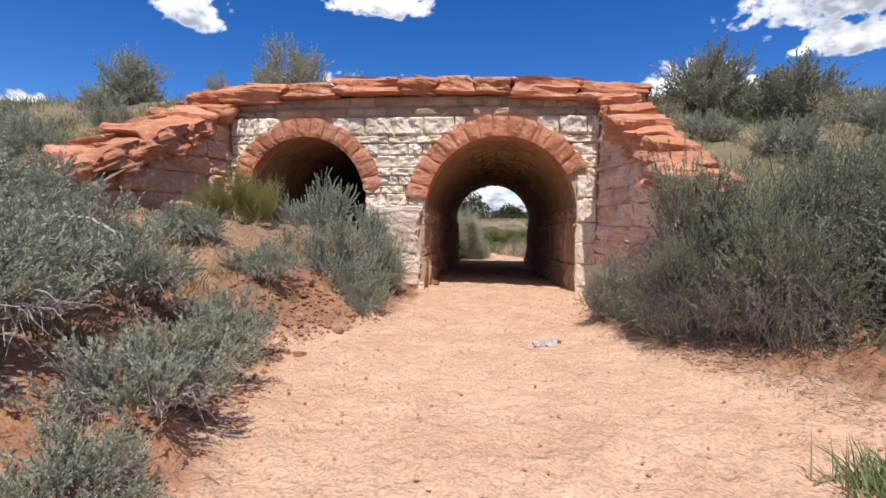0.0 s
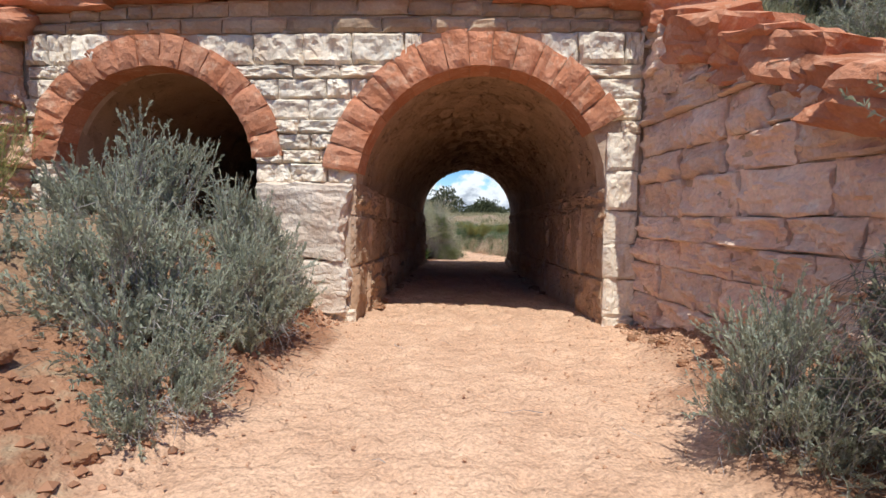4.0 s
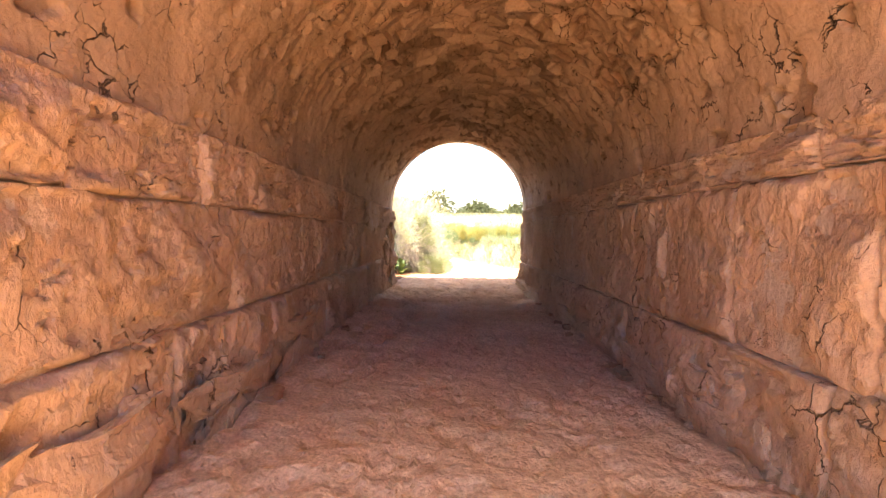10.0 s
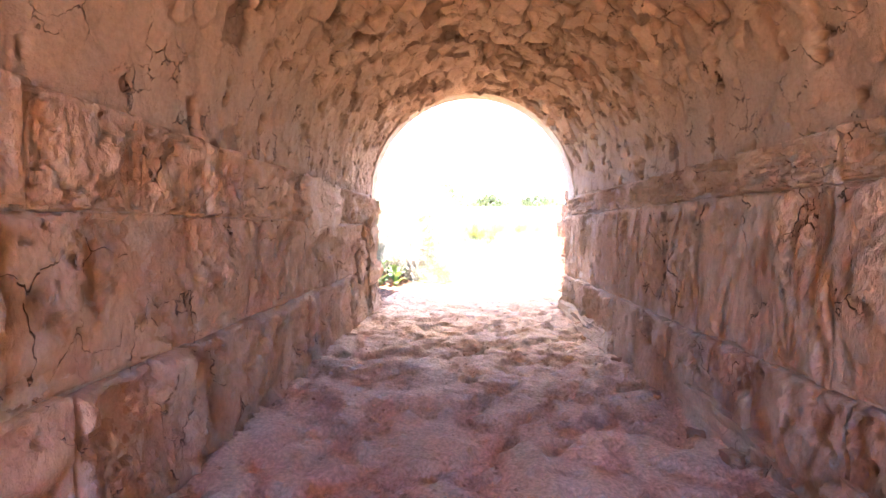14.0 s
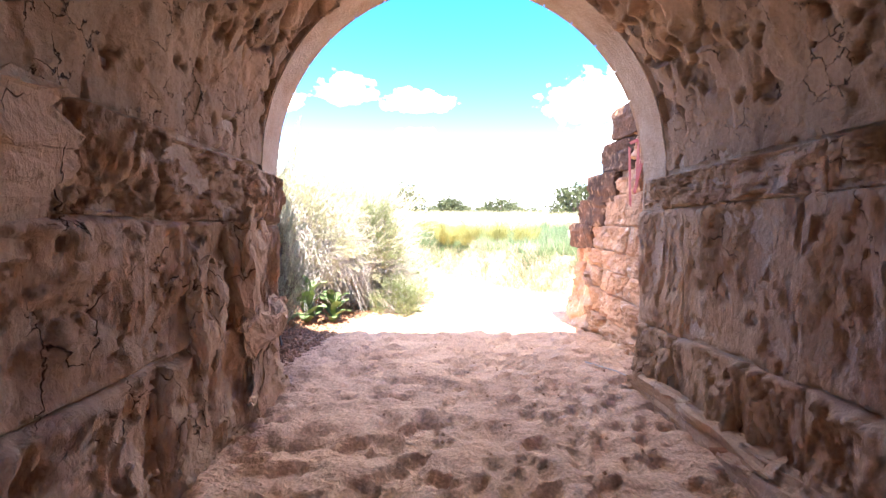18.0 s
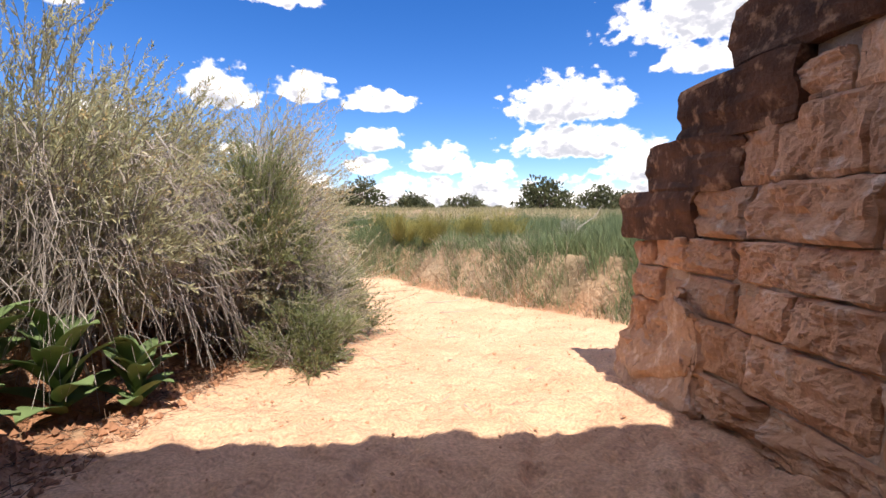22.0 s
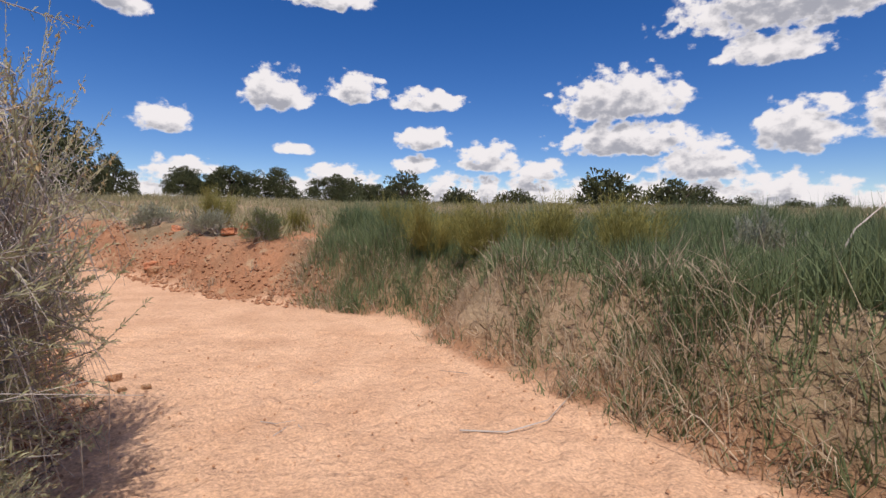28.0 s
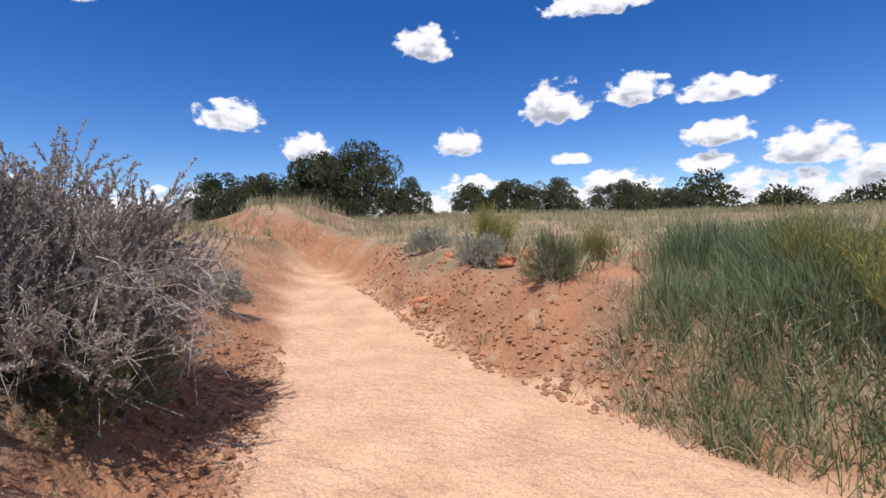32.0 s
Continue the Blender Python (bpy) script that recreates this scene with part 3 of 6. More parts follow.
at.data.foreach_set("value", grassy.astype(np.float32).ravel())
ground = tagged(new("ground", ground_mesh), "sandy track between banks of red earth", "ground", kind="structure")

# ---- culvert: sizes ----
RAD, SPRING, MID_L, RAD_L, SPRING_L = 1.65, 1.65, -4.36, 1.36, 1.95
FALL = 0.018  # the culvert drops this much a metre towards its far end
FACE_Y, EXIT_Y, LEFT_END, RIGHT_END = 0.0, 12.3, -6.1, 2.08


def stone_cells(u, v, seed):
    """Cellular stones: distance to the joint, two random values of the stone, and the place on it."""
    ix, iy = np.floor(u).astype(np.int64), np.floor(v).astype(np.int64)
    f1, f2 = np.full(u.shape, 9.0), np.full(u.shape, 9.0)
    val, val2, du, dv = (np.zeros(u.shape) for _ in range(4))
    for a in (-1, 0, 1):
        for b in (-1, 0, 1):
            cx, cy = ix + a, iy + b
            px, py = cx + 0.12 + 0.76 * lattice(cx, cy, 0 * cx, seed), cy + 0.12 + 0.76 * lattice(cx, cy, 0 * cx + 1, seed)
            d = np.abs(px - u) ** 1.5 + np.abs(py - v) ** 1.5
            d = d ** (1 / 1.5)
            nearer = d < f1
            f2 = np.where(nearer, f1, np.minimum(f2, d))
            val = np.where(nearer, lattice(cx, cy, 0 * cx + 2, seed), val)
            val2 = np.where(nearer, lattice(cx, cy, 0 * cx + 3, seed), val2)
            du, dv = np.where(nearer, u - px, du), np.where(nearer, v - py, dv)
            f1 = np.where(nearer, d, f1)
    return f2 - f1, val, val2, du, dv


def vault(name, mid, rad, spring, y0, y1, mat, step, seed, rubble, fall=0.0):
    """The inside of a barrel vault: rubble stones, tilted and uneven, with open joints where the mortar has fallen out."""
    arc, ny = int(math.pi * rad / step) + 1, int((y1 - y0) / step) + 1
    a, y = np.meshgrid(np.linspace(-0.0, math.pi, arc), np.linspace(y0, y1, ny), indexing="ij")
    s = a * rad
    wob, wob2 = fbm(s * 2.2, y * 2.2, 0, 3, 4), fbm(s * 2.2 + 7, y * 2.2, 0, 3, 14)
    joint, val, val2, du, dv = stone_cells(s / 0.2 + 0.3 * wob, y / 0.145 + 0.3 * wob2, seed)
    joint_b, val_b, val2_b, du_b, dv_b = stone_cells(s / 0.42 + 0.3 * wob2, y / 0.33 + 0.3 * wob, seed + 3)
    large = fbm(s * 0.9, y * 0.7, 3, 2, seed + 21) > 0.25
    joint, val, val2, du, dv = (np.where(large, p, q) for p, q in ((joint_b, val_b), (joint, val), (val2_b, val2), (du_b, du), (dv_b, dv)))
    bare = smooth_step((y - 2.0 + 3.5 * np.clip(np.sin(a) - 0.45, -0.4, 0.5)) / 4.5)  # plastered near the mouth, bare stone farther in
    crown = np.clip(np.sin(a) * 1.5 - 0.25, 0.15, 1)
    amount = rubble * (0.25 + 0.75 * bare) * crown
    opened = smooth_step((fbm(s * 1.7, y * 1.7, 0, 3, seed + 31) + 0.5 * bare + 0.15) / 0.3)
    gap = (1 - smooth_step(joint / 0.11)) * opened
    tilt = (val - 0.5) * du * 2.0 + (val2 - 0.5) * dv * 1.6
    d = amount * (0.045 * val + 0.075 * tilt - 0.05 * gap) + 0.022 * fbm(s * 1.5, y * 1.5, 0, 3, seed + 5)
    chips = fbm(s * 6, y * 6, 0, 3, seed + 41)
    d = d - 0.035 * smooth_step((chips - 0.62) / 0.12) + 0.004 * fbm(s * 11, y * 11, 0, 2, seed + 9) + 0.012 * np.floor(2.5 * fbm(s * 3.1, y * 4.3, 0, 3, seed + 15)) / 2.5
    end = (y < y0 + 0.03) | (y > y1 - 0.03)
    r = rad - np.where(end, 0, d) + 0.02
    z = spring - fall * y + r * np.sin(a)
    me = mesh_of(name, np.stack([mid + r * np.cos(a), y, z], -1).reshape(-1, 3), grid_faces(arc, ny), mat, True)
    tint = me.attributes.new("stone", "FLOAT", "POINT")
    # gap and chips lower the tone: painted shade in the hollows
    tint.data.foreach_set("value", np.clip(0.42 + amount * (0.55 * (val2 - 0.45)) - 0.8 * gap * np.clip(amount, 0.3, 1) - 0.25 * smooth_step((chips - 0.62) / 0.12), 0, 1).astype(np.float32).ravel())
    return me


def vault_material():
    """Rubble stones of uneven tone; shade in their open joints and pits is put into the colour."""
    m = material("vault_rubble", (0.48, 0.315, 0.2), 0.94, (0.38, 0.24, 0.145), 1.6, 40, 0.4, 30, crack=6.5, crack_wide=0.036, crack_dark=0.3, crack_from=0.5)
    nt = m.node_tree
    b = nt.nodes["Principled BSDF"]
    old = b.inputs["Base Color"].links[0].from_socket
    att = nt.nodes.new("ShaderNodeAttribute")
    att.attribute_name = "stone"
    mx = nt.nodes.new("ShaderNodeMix")
    mx.data_type, mx.blend_type = "RGBA", "MULTIPLY"
    ramp = nt.nodes.new("ShaderNodeValToRGB")
    ramp.color_ramp.elements[0].color, ramp.color_ramp.elements[1].color = (0.5, 0.47, 0.45, 1), (1.42, 1.46, 1.5, 1)
    mx.inputs[0].default_value = 1
    nt.links.new(att.outputs["Fac"], ramp.inputs[0])
    nt.links.new(old, mx.inputs[6])
    nt.links.new(ramp.outputs[0], mx.inputs[7])
    nt.links.new(mx.outputs[2], b.inputs["Base Color"])
    return m


VAULT = vault_material()


tagged(new("ceiling", vault("ceiling", 0, RAD, SPRING, 0.42, EXIT_Y - 0.4, VAULT, 0.0155, 3, 1.3, FALL)), "rubble sandstone barrel vault of the culvert", "ceiling", kind="structure")
tagged(new("ceiling_left_arch", vault("ceiling_left_arch", MID_L, RAD_L, SPRING_L, 0.3, EXIT_Y, VAULT, 0.12, 7, 0.5)), "dark barrel vault behind the smaller arch", "ceiling", kind="structure")


def slab(name, x0, x1, y0, y1, z0, z1, mat, nx=2, ny=2, nz=2):
    bm = bmesh.new()
    bmesh.ops.create_cube(bm, size=1)
    for v in bm.verts:
        v.co = Vector((x0 if v.co.x < 0 else x1, y0 if v.co.y < 0 else y1, z0 if v.co.z < 0 else z1))
    me = bpy.data.meshes.new(name)
    bm.to_mesh(me)
    bm.free()
    me.materials.append(mat)
    return me


wall_left = tagged(new("wall_west", slab("wall_west", -1.95, -1.69, 0.1, EXIT_Y - 0.05, -1.2, SPRING + 0.02, MORTAR)), "long sandstone block wall of the culvert", "wall", kind="structure")
wall_right = tagged(new("wall_east", slab("wall_east", 1.69, 1.95, 0.1, EXIT_Y - 0.05, -1.2, SPRING + 0.02, MORTAR)), "long sandstone block wall of the culvert", "wall", kind="structure")


def arched_wall(name, x0, x1, z_low, z_top, y0, y1, arches, mat, step=0.06):
    """An upright wall pierced by arches: (mid, half width, spring, foot)."""
    xs = set(np.round(np.arange(x0, x1 + step / 2, step), 4)) | {x1}
    for mid, half, *_ in arches:
        xs |= {mid - half, mid + half, mid}
    xs = np.array(sorted(xs))
    verts, faces = [], []
    for a, b in zip(xs[:-1], xs[1:]):
        if b - a < 1e-4:
            continue
        lows = [z_low, z_low]
        for mid, half, spring, foot in arches:
            if a >= mid - half - 1e-6 and b <= mid + half + 1e-6:
                lows = [spring + math.sqrt(max(half**2 - (p - mid) ** 2, 0)) for p in (a, b)]
        n = len(verts)
        for y in (y0, y1):
            verts += [(a, y, lows[0]), (b, y, lows[1]), (b, y, z_top), (a, y, z_top)]
        faces += [(n, n + 1, n + 2, n + 3), (n + 5, n + 4, n + 7, n + 6), (n, n + 4, n + 5, n + 1), (n + 3, n + 2, n + 6, n + 7), (n + 1, n + 5, n + 6, n + 2), (n + 4, n, n + 3, n + 7)]
    return mesh_of(name, verts, faces, mat)


facade = tagged(new("wall_south", arched_wall("wall_south", LEFT_END - 0.2, RIGHT_END + 0.25, -0.8, 4.15, 0.07, 0.45, [(0, RAD + 0.015, SPRING, 0), (MID_L, RAD_L + 0.02, SPRING_L, 1)], MORTAR)), "pale and red sandstone front of the culvert with two arches", "wall", kind="structure")
exit_wall = tagged(new("wall_north", arched_wall("wall_north", -3.2, 2.75, -1.2, 4.0, EXIT_Y - 0.4, EXIT_Y, [(0, RAD + 0.015, SPRING - FALL * EXIT_Y, 0)], MORTAR)), "sandstone rear face of the culvert round its arch", "wall", kind="structure")


# ---- embankment over the culvert ----
def embankment():
    xs, ys = axis(-14, 12, 0.22, 70, 1.3), np.arange(-8.0, 22.0, 0.22)
    X, Y = np.meshgrid(xs, ys, indexing="ij")
    top = 4.22 + 0.1 * fbm(X * 0.8, Y * 0.8, 0, 3, 6)
    z = np.minimum(np.minimum(top, 4.02 + 0.63 * (Y - 0.05)), 3.45 - 0.97 * (Y - EXIT_Y))
    z = z + 0.14 * fbm(X * 1.3, Y * 1.3, 0, 4, 11)
    z = z - 1.8 * smooth_step((-3.3 - Y) / 1.0) * smooth_step((6.5 - X) / 2.5) * (X > 0)
    hole = ((X > -6.3) & (X < 2.4) & (Y < 0.28)) | ((X > -2.9) & (X < 2.9) & (Y > EXIT_Y - 0.2))
    keep = ~hole
    f = grid_faces(len(xs), len(ys))
    ok = keep.ravel()[f].all(1)
    f = f[ok]
    return mesh_of("embankment", np.stack([X, Y, z], -1).reshape(-1, 3), f, material("embankment_earth", (0.27, 0.2, 0.12), 0.95, (0.16, 0.15, 0.08), 1.1, 25, 1.0, 10, second=(0.42, 0.24, 0.14)), True)


bank = tagged(new("embankment", embankment()), "old railway embankment of red earth, thinly grown", "ground", kind="structure")


# earth fill behind the smaller arch
fill = slab("floor_left_arch", -5.86, -2.92, 0.46, EXIT_Y, 0.3, 1.15, EARTH)
tagged(new("floor_left_arch", fill), "red earth silted up inside the smaller arch", "ground", kind="structure")
tagged(new("wall_left_arch", slab("wall_left_arch", -5.86, -2.92, EXIT_Y + 0.02, EXIT_Y + 0.3, 0.3, 3.6, EARTH)), "earth bank closing the smaller arch", "wall", kind="structure")
for side, sx in (("west", -5.84), ("east", -3.02)):
    tagged(new("wall_left_arch_" + side, slab("wall_left_arch_" + side, sx, sx + 0.14, 0.46, EXIT_Y, 0.3, SPRING_L + 0.05, TUNNEL_STONE)), "shaded stone side of the smaller arch", "wall", kind="structure")


# ---- stones ----
def face_block(seed, nu=7, nv=5, rough=0.5, edge=0.1, terrace=0.0, recess=0.5):
    """A hewn block, one unit wide and high and deep; its rough face looks to -y, its back lies at y = 0."""
    u, v = np.meshgrid(np.linspace(0, 1, nu), np.linspace(0, 1, nv), indexing="ij")
    near = np.minimum(np.minimum(u, 1 - u), np.minimum(v, 1 - v))
    bulge = 1 - recess * (1 - smooth_step(near / edge))
    d = bulge * (1 + rough * fbm(u * 4.5 + seed * 7.1, v * 2.4, seed, 4, seed))
    if terrace:
        flake = np.floor(3.2 * (0.5 + fbm(u * 2.6 + seed * 3.3, v * 2.2, seed, 3, seed + 6)) + 0.4 * fbm(u * 14, v * 9, seed, 2, seed + 7)) / 3.2
        d = d + terrace * bulge * flake
    ju = 0.022 * fbm(u * 3, v * 3 + 5, seed, 2, seed + 3) * (near < 0.01)
    jv = 0.03 * fbm(u * 3 + 9, v * 3, seed, 2, seed + 4) * (near < 0.01)
    front = np.stack([u - 0.5 + ju, -d, v - 0.5 + jv], -1).reshape(-1, 3)
    f = grid_faces(nu, nv)
    ring = [i * nv for i in range(nu)] + [(nu - 1) * nv + j for j in range(1, nv)] + [i * nv + nv - 1 for i in range(nu - 2, -1, -1)] + [j for j in range(nv - 2, 0, -1)]
    back = front[ring].copy()
    back[:, 1] = 0.0
    n, k = len(front), len(ring)
    sides = np.array([(ring[(i + 1) % k], ring[i], n + i, n + (i + 1) % k) for i in range(k)])
    return np.concatenate([front, back]), np.concatenate([f, sides])


def old_block(seed, nu=72, nv=48):
    """A weathered wall block of one unit, its face to -y: flaked in plates, pitted, streaked downwards, its arrises worn unevenly."""
    u, v = np.meshgrid(np.linspace(0, 1, nu), np.linspace(0, 1, nv), indexing="ij")
    near = np.minimum(np.minimum(u, 1 - u) * 1.6, np.minimum(v, 1 - v)) + 0.018 * fbm(u * 7, v * 5, seed, 3, seed + 1)
    smeared = smooth_step(0.5 + 1.6 * fbm(u * 2.2 + seed, v * 2.2, seed, 2, seed + 2))
    d = 1 - (0.5 * (1 - smooth_step(near / 0.03))) * (0.3 + 0.7 * smeared)
    plate = np.floor(2.6 * fbm(u * 2.4 + seed * 3.3, v * 1.9, seed, 4, seed + 6)) / 2.6
    streak = fbm(u * 15 + 2.0 * fbm(u * 2, v * 2, seed, 2, seed + 3), v * 2.2, seed, 3, seed + 8)
    chip = np.floor(2.2 * fbm(u * 6.5 + seed * 1.7, v * 4.0, seed, 4, seed + 16)) / 2.2 * smooth_step(0.3 + 1.8 * fbm(u * 2.6, v * 2.4 + seed, seed, 2, seed + 17))
    d = d + (0.5 * plate + 0.5 * chip + 0.16 * streak * smeared + 0.3 * fbm(u * 2.2, v * 1.7, seed, 2, seed + 9)) * smooth_step(near / 0.07)
    pits = fbm(u * 9 + seed, v * 7, seed, 3, seed + 11)
    d = d - 0.4 * smooth_step((pits - 0.72) / 0.1) + 0.02 * fbm(u * 24, v * 17, seed, 2, seed + 12)
    front = np.stack([u - 0.5, -np.maximum(d, 0.05), v - 0.5], -1).reshape(-1, 3)
    ring = [i * nv for i in range(nu)] + [(nu - 1) * nv + j for j in range(1, nv)] + [i * nv + nv - 1 for i in range(nu - 2, -1, -1)] + list(range(nv - 2, 0, -1))
    back = front[ring].copy()
    back[:, 1] = 0.0
    n, k = len(front), len(ring)
    sides = np.array([(ring[(i + 1) % k], ring[i], n + i, n + (i + 1) % k) for i in range(k)])
    return np.concatenate([front, back]), np.concatenate([grid_faces(nu, nv), sides])


def rough_box(seed, n=6, amp=0.09, shelf=0.035):
    """A weathered block of one unit, centred."""
    bm = bmesh.new()
    bmesh.ops.create_cube(bm, size=1)
    bmesh.ops.subdivide_edges(bm, edges=bm.edges[:], cuts=n - 1, use_grid_fill=True)
    bm.verts.ensure_lookup_table()
    co = np.array([v.co[:] for v in bm.verts])
    p = co * 2.2 + seed * 3.7
    shift = np.stack([fbm(p[:, 0] + k * 9, p[:, 1], p[:, 2], 4, seed + k) for k in range(3)], 1)
    ledge = shelf * np.round(3 * fbm(p[:, 0] * 0.6, p[:, 1] * 0.6, p[:, 2] * 2.5, 2, seed + 8))[:, None] * co * [1, 1, 0.2]
    corner = 1 - 0.025 * np.clip((np.abs(co) > 0.45).sum(1) - 1, 0, 2)[:, None]
    for v, q in zip(bm.verts, co * corner + amp * shift + ledge):
        v.co = q
    me = bpy.data.meshes.new("rough_stone")
    bm.to_mesh(me)
    bm.free()
    return me


def block_set(mat, count, seed, **kw):
    return [mesh_of("stone", *face_block(seed + k, **kw), mat, False) for k in range(count)]


def box_set(mat, count, seed, **kw):
    out = []
    for k in range(count):
        me = rough_box(seed + k, **kw)
        me.materials.append(mat)
        out.append(me)
    return out


def frame_matrix(centre, right, up, w, d, h):
    right, up = Vector(right).normalized(), Vector(up).normalized()
    inward = up.cross(right)
    return Matrix((
        (right.x * w, inward.x * d, up.x * h, centre[0]),
        (right.y * w, inward.y * d, up.y * h, centre[1]),
        (right.z * w, inward.z * d, up.z * h, centre[2]),
        (0, 0, 0, 1)))


def lay(parent, name, mesh, m):
    ob = new(name, mesh)
    ob.parent = parent
    ob.matrix_basis = m
    return ob


rnd = random.Random(11)
PALE = block_set(WHITE_STONE, 16, 100, nu=18, nv=10, rough=0.42, edge=0.05, terrace=0.3, recess=0.45)
JAMB = block_set(WHITE_STONE, 5, 240, nu=16, nv=14, rough=0.22, edge=0.025, terrace=0.35, recess=0.25)
TAN = block_set(material("tan_sandstone", (0.5, 0.37, 0.25), 0.9, (0.42, 0.26, 0.15), 2.5, 30, 0.7, 14, by_piece=0.2), 5, 140, rough=0.25)
BROWN = block_set(BROWN_STONE, 10, 160, nu=30, nv=18, rough=0.5, edge=0.022, terrace=1.0, recess=0.35)
DRESSED = block_set(SMOOTH_STONE, 10, 220, nu=24, nv=16, rough=0.4, edge=0.02, terrace=1.25, recess=0.3)
RAGGED = block_set(BROWN_STONE, 9, 180, nu=24, nv=16, rough=0.7, edge=0.04, terrace=1.6)
RUBBLE_BOX = box_set(RED_STONE, 7, 310, n=10, amp=0.17, shelf=0.05)
BOULDER = box_set(material("buff_boulder", (0.6, 0.4, 0.27), 0.92, (0.48, 0.29, 0.18), 2.0, 30, 1.0, 8, second=(0.78, 0.65, 0.53), crack=2.6, crack_wide=0.008, crack_dark=0.6, crack_from=0.45), 2, 340, n=26, amp=0.17, shelf=0.06)
INNER = [mesh_of("stone", *old_block(200 + k), TUNNEL_STONE, True) for k in range(16)]
RED_BOX = box_set(RED_STONE, 9, 300, n=8, amp=0.1, shelf=0.025)
PALE_BOX = box_set(material("stained_sandstone", (0.76, 0.64, 0.51), 0.92, (0.6, 0.45, 0.33), 1.8, 30, 1.0, 10, second=(0.78, 0.7, 0.58)), 2, 330, n=26, amp=0.075, shelf=0.035)
DARK_BOX = box_set(DARK_STONE, 5, 350, n=9, amp=0.045, shelf=0.01)
CLOD_BOX = box_set(EARTH, 5, 370, amp=0.16, shelf=0.0)


def courses(z0, z1, low, high):
    out = [z0]
    while out[-1] < z1 - low:
        out.append(min(out[-1] + rnd.uniform(low, high), z1))
    out[-1] = z1
    return list(zip(out[:-1], out[1:]))


def split(a, b, low, high):
    out = [a]
    while out[-1] < b - low * 1.3:
        out.append(min(out[-1] + rnd.uniform(low, high), b))
    if b - out[-1] > 0.02:
        if len(out) > 1 and b - out[-1] < low * 0.5:
            out[-1] = b
        else:
            out.append(b)
    return list(zip(out[:-1], out[1:]))


RING, RING_L = 0.42, 0.37
ARCHES = ((0, RAD, SPRING, RING), (MID_L, RAD_L, SPRING_L, RING_L))


def outside(z, x0, x1):
    """The free stretches of a course at height z between the arches' rings."""
    cuts = []
    for mid, rad, spring, ring in ARCHES:
        r = rad + ring - 0.05
        if z < spring + 0.25:
            half = rad
        elif z < spring + r:
            half = math.sqrt(max(r**2 - (z - spring) ** 2, 0))
        else:
            continue
        right = rad if mid == 0 and z < 2.45 else half
        cuts.append((mid - half, mid + right))
    out, x = [], x0
    for a, b in sorted(cuts):
        out.append((x, a))
        x = b
    out.append((x, x1))
    return [(a, b) for a, b in out if b - a > 0.06]


BIG_BLOCK = (-2.95, -1.58, 0.1, 1.78)
for z0, z1 in courses(-0.4, 3.72, 0.17, 0.3):
    for a, b in outside((z0 + z1) / 2, LEFT_END, RIGHT_END):
        for c, d in split(a, b, 0.28, 0.8):
            mx, mz = (c + d) / 2, (z0 + z1) / 2
            if BIG_BLOCK[0] < mx < BIG_BLOCK[1] and BIG_BLOCK[2] - 0.05 < mz < BIG_BLOCK[3]:
                continue
            if mz < 1.0 and mx < -3.2 or mx > 1.5 and mz < 2.42:
                continue
            lay(facade, "stone", rnd.choice(PALE), frame_matrix((mx, 0.08, mz), (1, 0, 0), (0, 0, 1), d - c - 0.014, rnd.uniform(0.06, 0.11), z1 - z0 - 0.01))
def camber(x):
    """How far the top of the front sinks away from its middle."""
    return 0.26 * ((x + 1.95) / 4.9) ** 2


for z0, z1 in courses(-0.4, 2.44, 0.34, 0.56):
    lay(facade, "stone", rnd.choice(JAMB), frame_matrix(((RAD + RIGHT_END) / 2 - 0.01, 0.08, (z0 + z1) / 2), (1, 0, 0), (0, 0, 1), RIGHT_END - RAD - 0.01 + rnd.uniform(-0.02, 0.03), rnd.uniform(0.05, 0.08), z1 - z0 - 0.012))
for row in (0, 1):
    for c, d in split(LEFT_END, RIGHT_END, 0.32, 0.68):
        low, high = (3.72, 3.94 - 0.5 * camber((c + d) / 2)) if row == 0 else (3.95 - 0.5 * camber((c + d) / 2), 4.17 - camber((c + d) / 2))
        lay(facade, "stone", rnd.choice(TAN), frame_matrix(((c + d) / 2, 0.08, (low + high) / 2), (1, 0, 0), (0, 0, 1), d - c - 0.02, rnd.uniform(0.06, 0.1), high - low - 0.018))
tagged(lay(facade, "large_stone", PALE_BOX[0], frame_matrix((-2.37, 0.15, 1.27), (1, 0, 0), (0, 0, 1), 1.18, 0.54, 0.98)), "large rough pale block between the arches")
tagged(lay(facade, "large_stone", PALE_BOX[1], frame_matrix((-2.25, 0.16, 0.4), (1, 0, 0), (0, 0, 1), 0.98, 0.5, 0.72)), "broken pale block under a larger one")
lay(facade, "stone", RED_BOX[2], frame_matrix((-2.55, 0.2, 0.72), (1, 0, 0.05), (0, 0, 1), 0.7, 0.4, 0.22))


